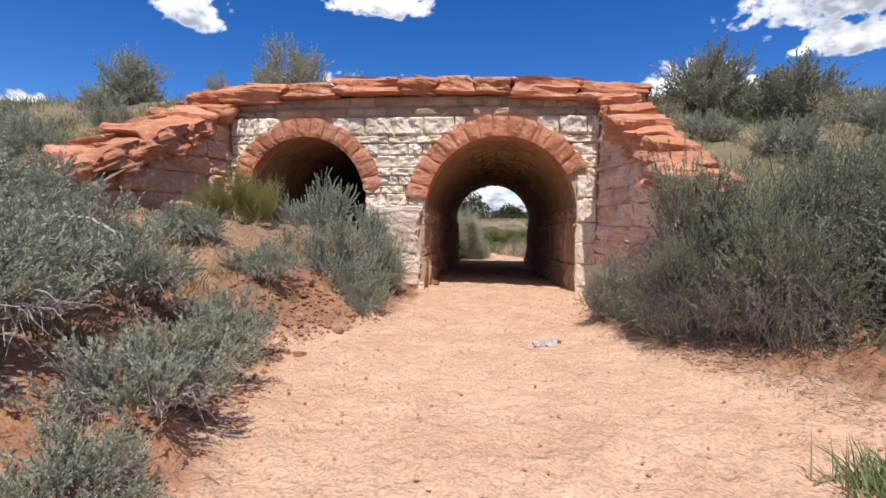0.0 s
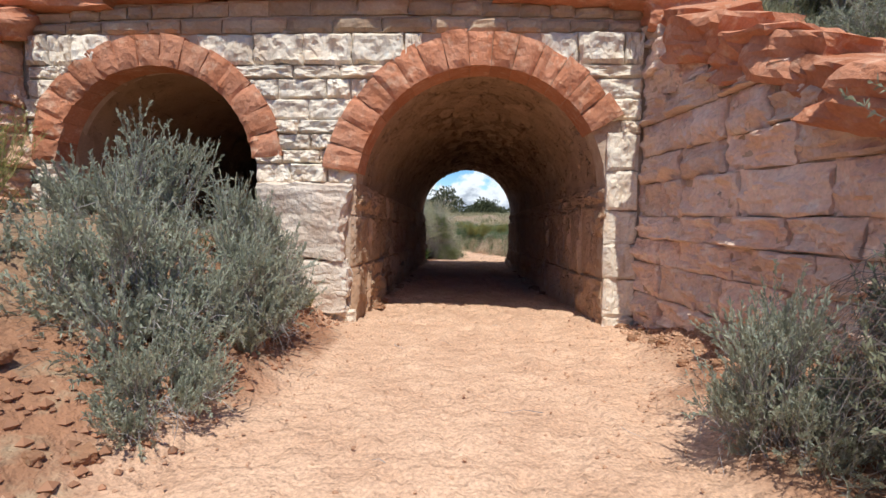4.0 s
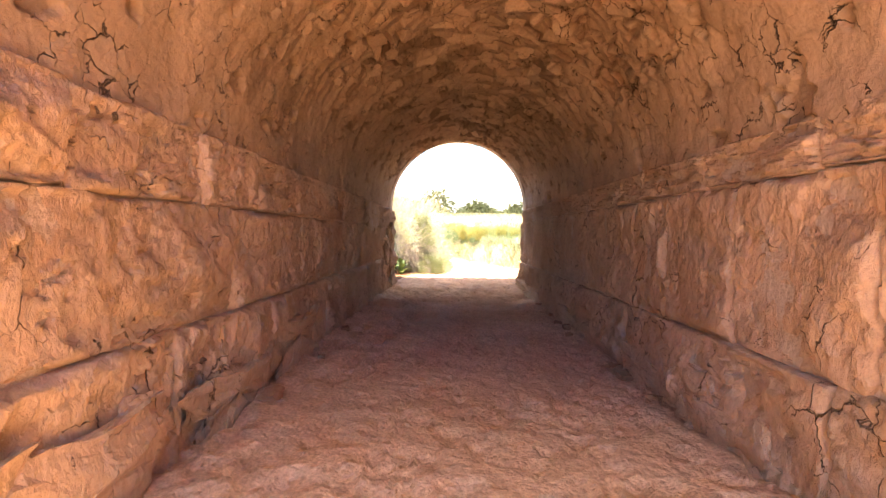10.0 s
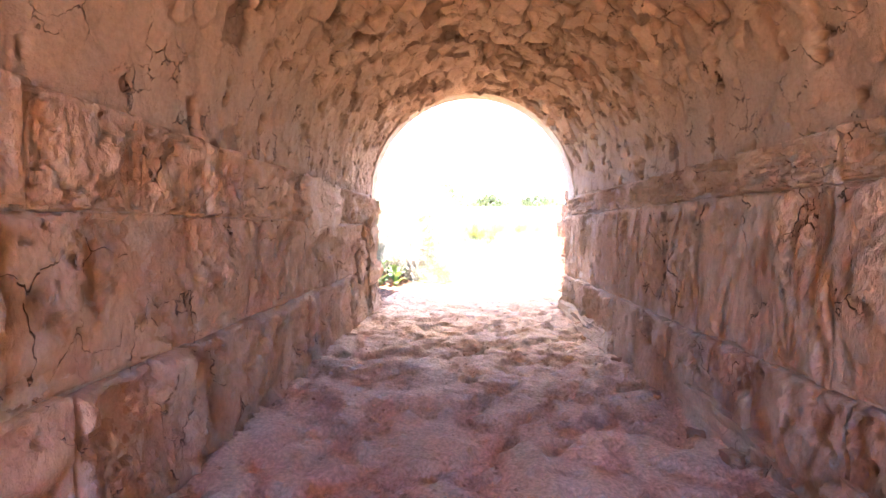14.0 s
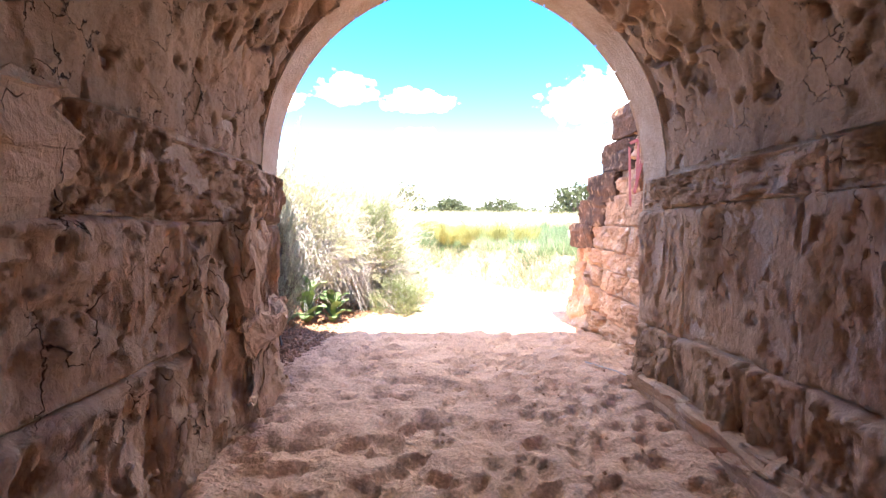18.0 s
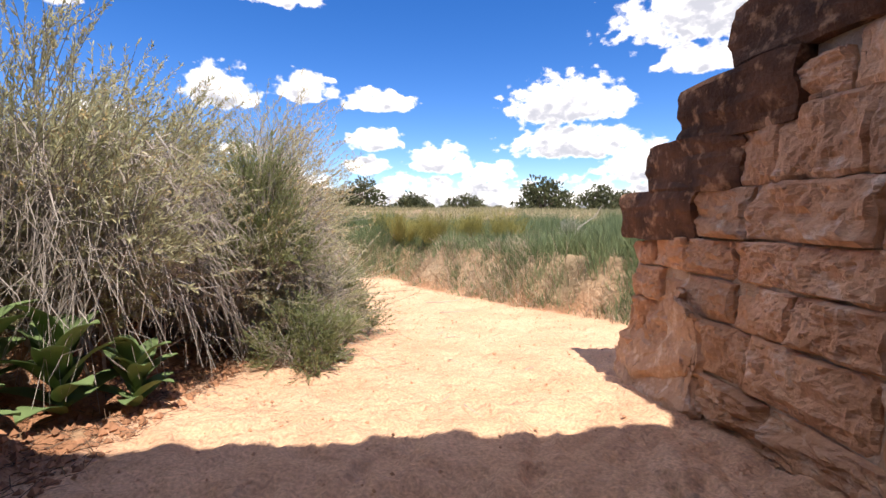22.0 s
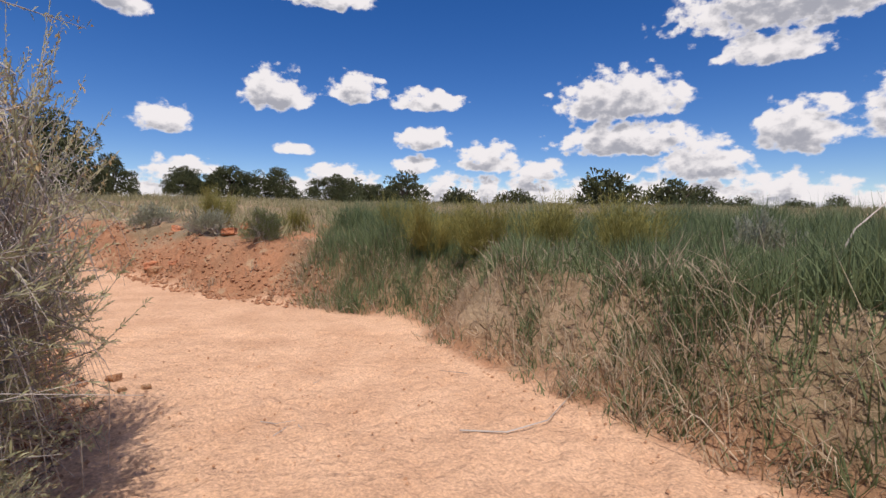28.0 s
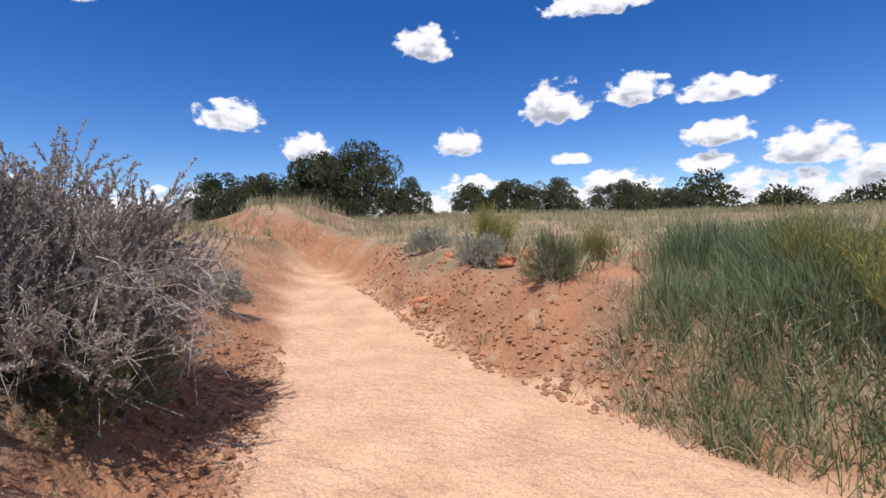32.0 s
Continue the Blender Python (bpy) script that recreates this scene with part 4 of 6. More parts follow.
def voussoirs(mid, rad, spring, ring, a0, a1, count, y_front, y_back, seed, parent, mat):
    """The wedge stones of an arch, each a mesh of its own."""
    step = (a1 - a0) / count
    nu, nv = 6, 6
    for k in range(count):
        lo, hi = a0 + k * step + radians(0.12), a0 + (k + 1) * step - radians(0.12)
        outer = rad + ring + rnd.uniform(-0.03, 0.04)
        u, v = np.meshgrid(np.linspace(0, 1, nu), np.linspace(0, 1, nv), indexing="ij")
        near = np.minimum(np.minimum(u, 1 - u), np.minimum(v, 1 - v))
        ang, r = lo + (hi - lo) * u, rad - 0.015 + (outer - rad + 0.015) * v
        depth = y_front + 0.022 * (1 - smooth_step(near / 0.1)) + 0.03 * fbm(u * 2 + k * 5, v * 2, k, 4, seed)
        front = np.stack([mid + r * np.cos(ang), depth, spring + r * np.sin(ang)], -1).reshape(-1, 3)
        ringi = [i * nv for i in range(nu)] + [(nu - 1) * nv + j for j in range(1, nv)] + [i * nv + nv - 1 for i in range(nu - 2, -1, -1)] + list(range(nv - 2, 0, -1))
        back = front[ringi].copy()
        back[:, 1] = y_back
        n, q = len(front), len(ringi)
        sides = np.array([(ringi[(i + 1) % q], ringi[i], n + i, n + (i + 1) % q) for i in range(q)])
        lay(parent, "arch_stone", mesh_of("arch_stone", np.concatenate([front, back]), np.concatenate([grid_faces(nu, nv), sides]), mat), Matrix())


voussoirs(0, RAD, SPRING, RING, radians(29), radians(171), 15, -0.07, 0.46, 41, facade, RED_STONE)
voussoirs(MID_L, RAD_L, SPRING_L, RING_L, radians(6), radians(176), 15, -0.06, 0.3, 43, facade, RED_STONE)
voussoirs(0, RAD + 0.035, SPRING - FALL * EXIT_Y, 0.4, radians(4), radians(176), 17, EXIT_Y - 0.42, EXIT_Y + 0.06, 45, exit_wall, TUNNEL_STONE)

parapet = tagged(new("parapet"), "thick red sandstone capping slabs along the culvert top", "parapet", kind="structure")
for c, d in split(-7.0, 3.0, 0.7, 1.5):
    mx = (c + d) / 2
    m = frame_matrix((mx, 0.27 + rnd.uniform(-0.03, 0.03), 4.36 - camber(mx) + rnd.uniform(-0.025, 0.025)), (1, 0, -0.0217 * (mx + 1.95) + rnd.uniform(-0.015, 0.015)), (0, 0, 1), d - c + 0.02, 0.95, rnd.uniform(0.33, 0.42))
    lay(parapet, "cap_stone", rnd.choice(RED_BOX), m)
for c, d in split(-3.2, 3.0, 0.8, 1.4):
    lay(parapet, "cap_stone", rnd.choice(RED_BOX), frame_matrix(((c + d) / 2, EXIT_Y - 0.05, 4.16), (1, 0, 0), (0, 0, 1), d - c, 0.6, 0.36))


# ---- wing walls ----
def wing(name, label, foot, head, z_low, tops, thick, lean, out, mats, low, high, depth, ragged_to=-9.0):
    """A wing wall from head (at the culvert) to foot, with stepped tops: (share of its length, height), stones on its face; out: +1 or -1, the side of x on which the earth lies."""
    head, foot = Vector((*head, 0)), Vector((*foot, 0))
    along = (foot - head).normalized()
    length = (foot - head).length

    def at(s, z):
        p = head + along * s
        return Vector((p.x + out * lean * (z - z_low), p.y, z))

    def top(s):
        return float(np.interp(s / length, [t[0] for t in tops], [t[1] for t in tops]))

    n = 24
    verts, faces = [], []
    for i in range(n + 1):
        s = length * i / n
        for back in (0, 1):
            for z in (z_low, top(s)):
                p = at(s, z)
                verts.append((p.x + out * thick * back, p.y, z))
    for i in range(n):
        a, b = 4 * i, 4 * i + 4
        faces += [(a, b, b + 1, a + 1), (a + 2, a + 3, b + 3, b + 2), (a + 1, b + 1, b + 3, a + 3)]
    faces += [(0, 1, 3, 2), (4 * n, 4 * n + 2, 4 * n + 3, 4 * n + 1)]
    wall = tagged(new(name, mesh_of(name, verts, faces, MORTAR)), label, "wall", kind="structure")
    for z0, z1 in courses(z_low, max(t[1] for t in tops) + 0.2, low, high):
        for c, d in split(0, length, 0.4, 1.0):
            ztop = min(z1, top(0.35 * c + 0.65 * d))
            if ztop - z0 < 0.08:
                continue
            p = at((c + d) / 2, (z0 + ztop) / 2)
            right = along if along.cross(Vector((0, 0, 1))).x * out < 0 else -along
            up = Vector((out * lean, 0, 1)).normalized()
            m = frame_matrix(p + Vector((out * 0.01, 0, 0)), right, up, d - c - 0.012, rnd.uniform(*depth), ztop - z0 - 0.012)
            lay(wall, "stone", rnd.choice(RAGGED if ztop < ragged_to else mats), m)
    return wall, at, top, along, length


wing_r, at_r, top_r, al_r, len_r = wing("wall_south_east", "brown sandstone wing wall beside the track, streaked with pale patches", (2.42, -3.6), (2.09, 0.05), -0.2, ((0, 4.0), (0.2, 3.45), (0.5, 2.8), (1, 1.9)), 0.7, 0.015, 1, DRESSED, 0.26, 0.44, (0.042, 0.06))
wing_l, at_l, top_l, al_l, len_l = wing("wall_south_west", "brown sandstone wing wall stepping down from the culvert", (-7.1, -3.9), (-6.12, 0.05), 0.2, ((0, 3.85), (0.1, 3.65), (0.5, 2.8), (1, 1.75)), 0.7, 0.015, -1, BROWN, 0.35, 0.5, (0.04, 0.08))
wing_e, at_e, top_e, al_e, len_e = wing("wall_north_east", "buff sandstone wing wall beyond the culvert, with stepped dark slabs", (2.345, 16.34), (2.02, 12.32), -1.0, ((0, 3.35), (0.15, 2.95), (0.29, 2.55), (0.43, 2.15), (0.555, 1.75), (0.68, 1.38), (0.79, 1.05), (0.92, 0.72), (1, 0.72)), 0.75, 0.075, 1, BROWN, 0.26, 0.46, (0.034, 0.052), -0.3)
for k in range(7):
    s = len_r * (k + 0.35) / 6.9
    p = at_r(s, top_r(s))
    lay(wing_r, "cap_stone", rnd.choice(RED_BOX + RUBBLE_BOX[:3]), frame_matrix((p.x + 0.3 + rnd.uniform(-0.08, 0.08), p.y, p.z + rnd.uniform(0.0, 0.1)), (rnd.uniform(-0.25, 0.25), 1, 0.35 + rnd.uniform(-0.2, 0.15)), (rnd.uniform(-0.15, 0.15), -0.35, 1), rnd.uniform(0.6, 0.85), rnd.uniform(0.75, 1.0), rnd.uniform(0.36, 0.55)))
for k in range(8):
    s = len_l * (k + 0.2) / 7.4
    p = at_l(s, top_l(s))
    lay(wing_l, "cap_stone", rnd.choice(RED_BOX + RUBBLE_BOX[:3]), frame_matrix((p.x - 0.28 + rnd.uniform(-0.06, 0.1), p.y + rnd.uniform(-0.05, 0.05), p.z + 0.02), (rnd.uniform(-0.3, 0.3), 1, 0.4 + rnd.uniform(-0.2, 0.2)), (rnd.uniform(-0.25, 0.2), -0.35, 1), rnd.uniform(0.6, 0.95), 0.95, rnd.uniform(0.38, 0.56)))
    lay(wing_l, "cap_stone", rnd.choice(RED_BOX + RUBBLE_BOX[:2]), frame_matrix((p.x - 0.75 + rnd.uniform(-0.1, 0.1), p.y + rnd.uniform(0, 0.3), p.z + 0.14), (rnd.uniform(-0.4, 0.4), 1, 0.3), (rnd.uniform(-0.2, 0.2), -0.2, 1), rnd.uniform(0.5, 0.9), 0.7, rnd.uniform(0.32, 0.5)))
STEPS = ((16.58, 0.95), (16.1, 1.33), (15.65, 1.7), (15.15, 2.1), (14.65, 2.52), (14.1, 2.95), (13.5, 3.38), (12.95, 3.76), (12.4, 4.1))
for y1, z1 in STEPS:
    p = at_e((y1 - 0.6 - 12.32) / al_e.y, z1)
    lay(wing_e, "coping_slab", rnd.choice(DARK_BOX), frame_matrix((p.x + 0.35 + rnd.uniform(-0.03, 0.03), y1 - 0.6 + rnd.uniform(-0.04, 0.04), z1 - 0.2), (0, 1, rnd.uniform(-0.02, 0.02)), (rnd.uniform(-0.02, 0.02), 0, 1), 1.16, 0.98, 0.42))
tagged(lay(wing_e, "boulder", BOULDER[0], frame_matrix((2.54, 15.9, -0.45), (0.08, 1, 0.1), (0.16, -0.05, 1), 1.1, 0.6, 1.1)), "big rough buff base stone with pale broken edges")
for z, d in ((-0.55, 0.5), (-0.1, 0.4), (0.3, 0.4)):
    p = at_e(len_e, z)
    lay(wing_e, "stone", rnd.choice(BROWN), frame_matrix((p.x + 0.36, p.y + 0.0, z), (-1, 0, 0), (0, 0, 1), 0.74, 0.07, d))

# painted strokes on the wing wall beyond the culvert
PAINT = material("faded_red_paint", (0.36, 0.07, 0.07), 0.8, (0.42, 0.16, 0.13), 6, 40, 0.3, 30)
for a, b in (((14.05, 2.25), (13.8, 1.5)), ((14.05, 2.3), (13.75, 2.3)), ((13.75, 2.3), (13.65, 1.75)), ((13.7, 1.65), (13.45, 2.35)), ((13.45, 2.35), (13.25, 1.6)), ((13.22, 1.65), (13.05, 2.4)), ((13.05, 2.4), (12.85, 1.9)), ((12.85, 1.9), (13.1, 1.6))):
    pa, pb = at_e((a[0] - 12.32) / al_e.y, a[1] - 0.3), at_e((b[0] - 12.32) / al_e.y, b[1] - 0.3)
    n = 7
    pts = np.array([pa.lerp(pb, i / n) for i in range(n + 1)])
    pts[:, 0] -= 0.1
    side = np.array((0, 0.035, 0.02))
    v = np.concatenate([pts - side * (1 + 0.4 * fbm(pts[:, 1:2] * 9, pts[:, 2:3] * 9)), pts + side])
    v = np.concatenate([v, v + [0.004, 0, 0]])
    k = n + 1
    f = [(i, i + 1, k + i + 1, k + i) for i in range(n)] + [(2 * k + i + 1, 2 * k + i, 3 * k + i, 3 * k + i + 1) for i in range(n)]
    f += [(i + 1, i, 2 * k + i, 2 * k + i + 1) for i in range(n)] + [(k + i, k + i + 1, 3 * k + i + 1, 3 * k + i) for i in range(n)]
    lay(wing_e, "paint_stroke", mesh_of("paint_stroke", v, np.array(f), PAINT), Matrix())

# ---- blocks of the culvert's walls ----
for wall, x, sgn, levels in ((wall_left, -1.735, 1, (-1.1, -0.1, 0.66, 1.36, 1.8)), (wall_right, 1.735, -1, (-1.1, -0.3, 0.5, 1.52, 1.8))):
    for low, high in zip(levels[:-1], levels[1:]):
        for c, d in split(0.06, EXIT_Y - 0.04, 0.45, 1.2):
            mid_y = (c + d) / 2
            drop = -0.034 * mid_y
            if high + drop < np.interp(mid_y, FLOOR_Y, FLOOR_Z) - 0.15:
                continue
            deep = rnd.uniform(0.09, 0.105) + (0.012 if high < 1.0 else 0.0) + (rnd.uniform(0, 0.03) if high < 0.7 and mid_y > 2 else 0.0)
            m = frame_matrix((x, mid_y, (low + high) / 2 + drop), (0, sgn, -0.034 * sgn), (0, 0, 1), d - c - 0.008, deep, high - low - 0.008)
            lay(wall, "stone", rnd.choice(INNER), m)


RUGGED = box_set(TUNNEL_STONE, 6, 400, n=24, amp=0.24, shelf=0.06)
for side, y, z, w, d, h in ((-1, 11.75, -0.05, 0.75, 0.3, 0.7), (-1, 11.35, 0.62, 0.5, 0.26, 0.75), (-1, 10.75, 0.45, 0.35, 0.2, 0.55), (-1, 9.0, 1.2, 1.3, 0.16, 0.5), (-1, 3.2, -0.05, 1.0, 0.26, 0.5), (-1, 4.6, 0.0, 1.1, 0.2, 0.5), (-1, 1.6, 0.05, 1.2, 0.2, 0.55),
                            (1, 11.3, -0.5, 1.3, 0.34, 0.42), (1, 9.9, -0.5, 1.3, 0.28, 0.5), (1, 4.4, -0.2, 0.6, 0.2, 0.4), (1, 3.5, -0.05, 0.7, 0.18, 0.4), (1, 2.8, -0.1, 0.7, 0.2, 0.36), (1, 5.6, -0.2, 0.8, 0.2, 0.36), (1, 7.2, -0.35, 0.9, 0.2, 0.4), (1, 0.28, 1.25, 0.4, 0.14, 0.3)):
    wall = wall_left if side < 0 else wall_right
    lay(wall, "stone", rnd.choice(RUGGED), frame_matrix((side * 1.68, y, z), (0, -side, 0.03 * side), (0, 0, 1), w, d, h))


# ---- plants ----
def unit(v):
    return v / np.maximum(np.linalg.norm(v, axis=-1, keepdims=True), 1e-9)


def blade_arrays(root, way, length, width, droop, rng):
    """Narrow leaves or grass blades: arrays of roots, directions, lengths and widths; each one a bent strip of three triangles."""
    n = len(root)
    side = unit(np.cross(way, unit(rng.normal(size=(n, 3)))))
    mid = root + way * (length * 0.55)[:, None]
    tip = mid + unit(way + np.stack([0 * droop, 0 * droop, -droop], 1)) * (length * 0.45)[:, None]
    w = width[:, None]
    v = np.stack([root - side * w * 0.5, root + side * w * 0.5, mid - side * w * 0.42, mid + side * w * 0.42, tip], 1)
    k = np.arange(n)[:, None] * 5
    f = np.concatenate([k + [0, 1, 3], k + [0, 3, 2], k + [2, 3, 4]], 0)
    return v.reshape(-1, 3), f


def stem_arrays(points, radius):
    """Thin stems: points (n, k, 3), radius (n, k); three-sided tubes."""
    n, k, _ = points.shape
    way = unit(points[:, -1] - points[:, 0])
    helper = np.where(np.abs(way[:, 2:3]) > 0.9, [[1.0, 0, 0]], [[0, 0, 1.0]])
    a = unit(np.cross(way, helper))
    b = np.cross(way, a)
    rings = []
    for q in range(3):
        ang = 2 * math.pi * q / 3
        rings.append(points + (math.cos(ang) * a + math.sin(ang) * b)[:, None] * radius[..., None])
    v = np.stack(rings, 2).reshape(-1, 3)
    f = []
    for j in range(k - 1):
        for q in range(3):
            p, r = j * 3 + q, j * 3 + (q + 1) % 3
            f.append([p, r, r + 3, p + 3])
    f = (np.arange(n)[:, None, None] * (3 * k) + np.array(f)[None]).reshape(-1, 4)
    return v, f


def leaf_arrays(root, way, length, width, rng):
    """Small leaves: each one a pointed lozenge of two triangles, slightly folded."""
    n = len(root)
    side = unit(np.cross(way, unit(rng.normal(size=(n, 3))))) * (width * 0.5)[:, None]
    tip = root + way * length[:, None]
    mid = root + way * (length * 0.5)[:, None] + np.stack([0 * width, 0 * width, width * 0.35], 1)
    v = np.stack([root, mid - side, tip, mid + side], 1)
    k = np.arange(n)[:, None] * 4
    return v.reshape(-1, 3), np.concatenate([k + [0, 1, 2], k + [0, 2, 3]], 0)


def along(points, row, at):
    """Places at shares of length on bent stems (n, k, 3)."""
    k = points.shape[1] - 1
    i = np.minimum((at * k).astype(int), k - 1)
    q = (at * k - i)[:, None]
    return points[row, i] * (1 - q) + points[row, i + 1] * q


def shrub_meshes(name, seed, height, radius, lobes, twigs, leaves, leaf_mat, leaf_len=0.035, leaf_w=0.007, broom=0.4, fan=0.35, lift=0.5, low=0.0, skirt=0, wind=(0, 0, 0), inner=0.55, clothed=0.25, flowers=None, ragged=0.25, dead=0.06, twig_mat=None, splay=0.45, skirt_top=0.62):
    """A lobed desert shrub: woody limbs to every lobe, a broom of thin twigs on each, fine leaves along the twigs, bare stems hanging as a skirt.
    Returns the meshes of limbs, leaves and, where it blooms, of flower heads."""
    rng = np.random.default_rng(seed)
    g = np.arange(lobes)
    up = low + (1 - low) * ((g + 0.5) / lobes) ** 0.9
    az = g * 2.39996 + rng.normal(size=lobes) * 0.35
    flat = np.sqrt(np.maximum(1 - up**2, 0.03))
    d = np.stack([np.cos(az) * flat, np.sin(az) * flat, up], 1)
    gain = (1 + ragged * rng.normal(size=lobes)).clip(0.6, 1.35)
    centre = d * [radius, radius, height] * (inner * gain)[:, None] + [0, 0, 0.08 * height]
    t = np.linspace(0, 1, 6)[None, :, None]
    root = rng.normal(size=(lobes, 3)) * [radius * 0.14, radius * 0.14, 0] + [0, 0, -0.08]
    ctrl = centre * [0.35, 0.35, 0.62]
    limb = (1 - t) ** 2 * root[:, None] + 2 * t * (1 - t) * ctrl[:, None] + t**2 * centre[:, None]
    limb = limb + rng.normal(size=limb.shape) * 0.035 * radius * np.sin(t * math.pi)
    limb_r = (0.010 + 0.013 * rng.uniform(size=(lobes, 1))) * (1.2 - 0.85 * np.linspace(0, 1, 6))[None] * min(1.2, height / 1.4)
    # brooms of twigs
    row = np.repeat(g, twigs)
    n = len(row)
    start = along(limb, row, rng.uniform(0.62, 1.0, n)) + rng.normal(size=(n, 3)) * 0.05 * radius
    lobe_way = unit(d * [1, 1, 0.9] + [0, 0, lift] + np.array(wind))
    way = unit(lobe_way[row] + fan * rng.normal(size=(n, 3)))
    length = broom * (0.45 + 0.7 * rng.uniform(size=n) ** 0.7) * gain[row]
    bend = unit(way + 0.2 * rng.normal(size=(n, 3)) + [0, 0, 0.25 * lift] + 0.6 * np.array(wind))
    mid = start + way * (length * 0.5)[:, None]
    twig = np.stack([start, mid + rng.normal(size=(n, 3)) * 0.02 * broom, mid + bend * (length * 0.5)[:, None]], 1)
    twig_r = np.tile([[0.0032, 0.002, 0.0008]], (n, 1)) * min(1.2, 0.5 + height / 2.5)
    arrays = [stem_arrays(limb, limb_r), stem_arrays(twig, twig_r)]
    if skirt:
        a = rng.uniform(0, 2 * math.pi, skirt)
        r1, r2 = radius * rng.uniform(0.25, 0.55, skirt), radius * rng.uniform(0.5, 0.85, skirt)
        h1, h2 = height * rng.uniform(0.4, 1.0, skirt) * skirt_top, height * rng.uniform(0.0, 0.6, skirt) * skirt_top
        a2 = a + rng.normal(size=skirt) * 0.5
        p0 = np.stack([0.3 * r1 * np.cos(a), 0.3 * r1 * np.sin(a), h1 * 0.5], 1)
        p1 = np.stack([r1 * np.cos(a), r1 * np.sin(a), h1], 1)
        p2 = np.stack([r2 * np.cos(a2), r2 * np.sin(a2), h2], 1)
        s7 = np.linspace(0, 1, 7)[None, :, None]
        pts = (1 - s7) ** 2 * p0[:, None] + 2 * s7 * (1 - s7) * (p1[:, None] * 1.15) + s7**2 * p2[:, None]
        pts = pts + rng.normal(size=pts.shape) * 0.026 * radius
        arrays.append(stem_arrays(pts, (0.0028 + 0.004 * rng.uniform(size=(skirt, 1))) * (1.25 - np.linspace(0, 1, 7))[None]))
        m = skirt * 4
        rw = np.repeat(np.arange(skirt), 4)
        st = along(pts, rw, rng.uniform(0.3, 0.95, m))
        w2 = unit(unit(p2 - p1)[rw] + 0.6 * rng.normal(size=(m, 3)))
        l2 = rng.uniform(0.08, 0.26, m)[:, None] * radius
        tw2 = np.stack([st, st + w2 * l2 * 0.5 + rng.normal(size=(m, 3)) * 0.01, st + unit(w2 + [0, 0, -0.35]) * l2], 1)
        arrays.append(stem_arrays(tw2, np.tile([[0.0026, 0.002, 0.001]], (m, 1))))
    vs, fs, base = [], [], 0
    for v, f in arrays:
        vs.append(v)
        fs.append(f + base)
        base += len(v)
    branches = mesh_of(name + "_limbs", np.concatenate(vs), np.concatenate(fs), twig_mat or TWIG)
    live = np.flatnonzero((rng.uniform(size=n) > dead) & (twig[:, 2, 2] > 0.0))
    pick = np.repeat(live, leaves)
    at = clothed + (1 - clothed) * rng.uniform(size=len(pick)) ** 0.75
    where = along(twig, pick, at)
    lw = unit(unit(twig[pick, 2] - twig[pick, 0]) + splay * rng.normal(size=(len(pick), 3)) + [0, 0, 0.1])
    v, f = leaf_arrays(where, lw, leaf_len * rng.uniform(0.5, 1.4, len(pick)), leaf_w * rng.uniform(0.7, 1.3, len(pick)), rng)
    out = [branches, mesh_of(name + "_leaves", v, f, leaf_mat)]
    if flowers:
        top = live[twig[live, 2, 2] > 0.45 * height]
        top = top[rng.uniform(size=len(top)) < 0.6]
        pick = np.repeat(top, 9)
        at = rng.uniform(0.86, 1.0, len(pick))
        where = along(twig, pick, at) + rng.normal(size=(len(pick), 3)) * 0.012
        v, f = leaf_arrays(where, unit(rng.normal(size=(len(pick), 3)) + [0, 0, 0.5]), 0.022 * rng.uniform(0.6, 1.3, len(pick)), 0.011 * rng.uniform(0.7, 1.3, len(pick)), rng)
        out.append(mesh_of(name + "_flower_heads", v, f, flowers))
    return out


def shrub(name, label, category, meshes, x, y, z=None, turn=0.0, size=(1, 1, 1), group="", lean=(0, 0)):
    ob = thing(name, label, category, group, place=pose(x, y, float(ground_height(x, y)) - 0.02 if z is None else z, lean[0], lean[1], turn))
    ob.scale = size
    part("woody_frame", meshes[0], ob, "bare grey woody stems")
    part("foliage", meshes[1], ob)
    if len(meshes) > 2:
        part("bloom", meshes[2], ob, "straw-coloured bloom")
    return ob


def grass_patch(name, label, category, x, y, z, height, mat, seed, lean=0.25, width=0.007, droop=0.5, clump=0.0):
    """Grass that nobody could count: arrays of roots and heights."""
    rng = np.random.default_rng(seed)
    n = len(x)
    way = unit(np.stack([rng.normal(size=n) * lean, rng.normal(size=n) * lean, np.ones(n)], 1))
    v, f = blade_arrays(np.stack([x, y, z - 0.02], 1), way, height, width * rng.uniform(0.6, 1.5, n), rng.uniform(0, droop, n), rng)
    return tagged(new(name, mesh_of(name, v, f, mat)), label, category, kind="stuff")


def tufts(rng, n, area, keep, per=14, spread=0.07):
    """Roots in tufts within an area (x0, x1, y0, y1), where keep(x, y) is above a random number."""
    cx, cy = rng.uniform(area[0], area[1], n), rng.uniform(area[2], area[3], n)
    ok = keep(cx, cy) > rng.uniform(size=n)
    cx, cy = np.repeat(cx[ok], per), np.repeat(cy[ok], per)
    return cx + rng.normal(size=len(cx)) * spread, cy + rng.normal(size=len(cy)) * spread


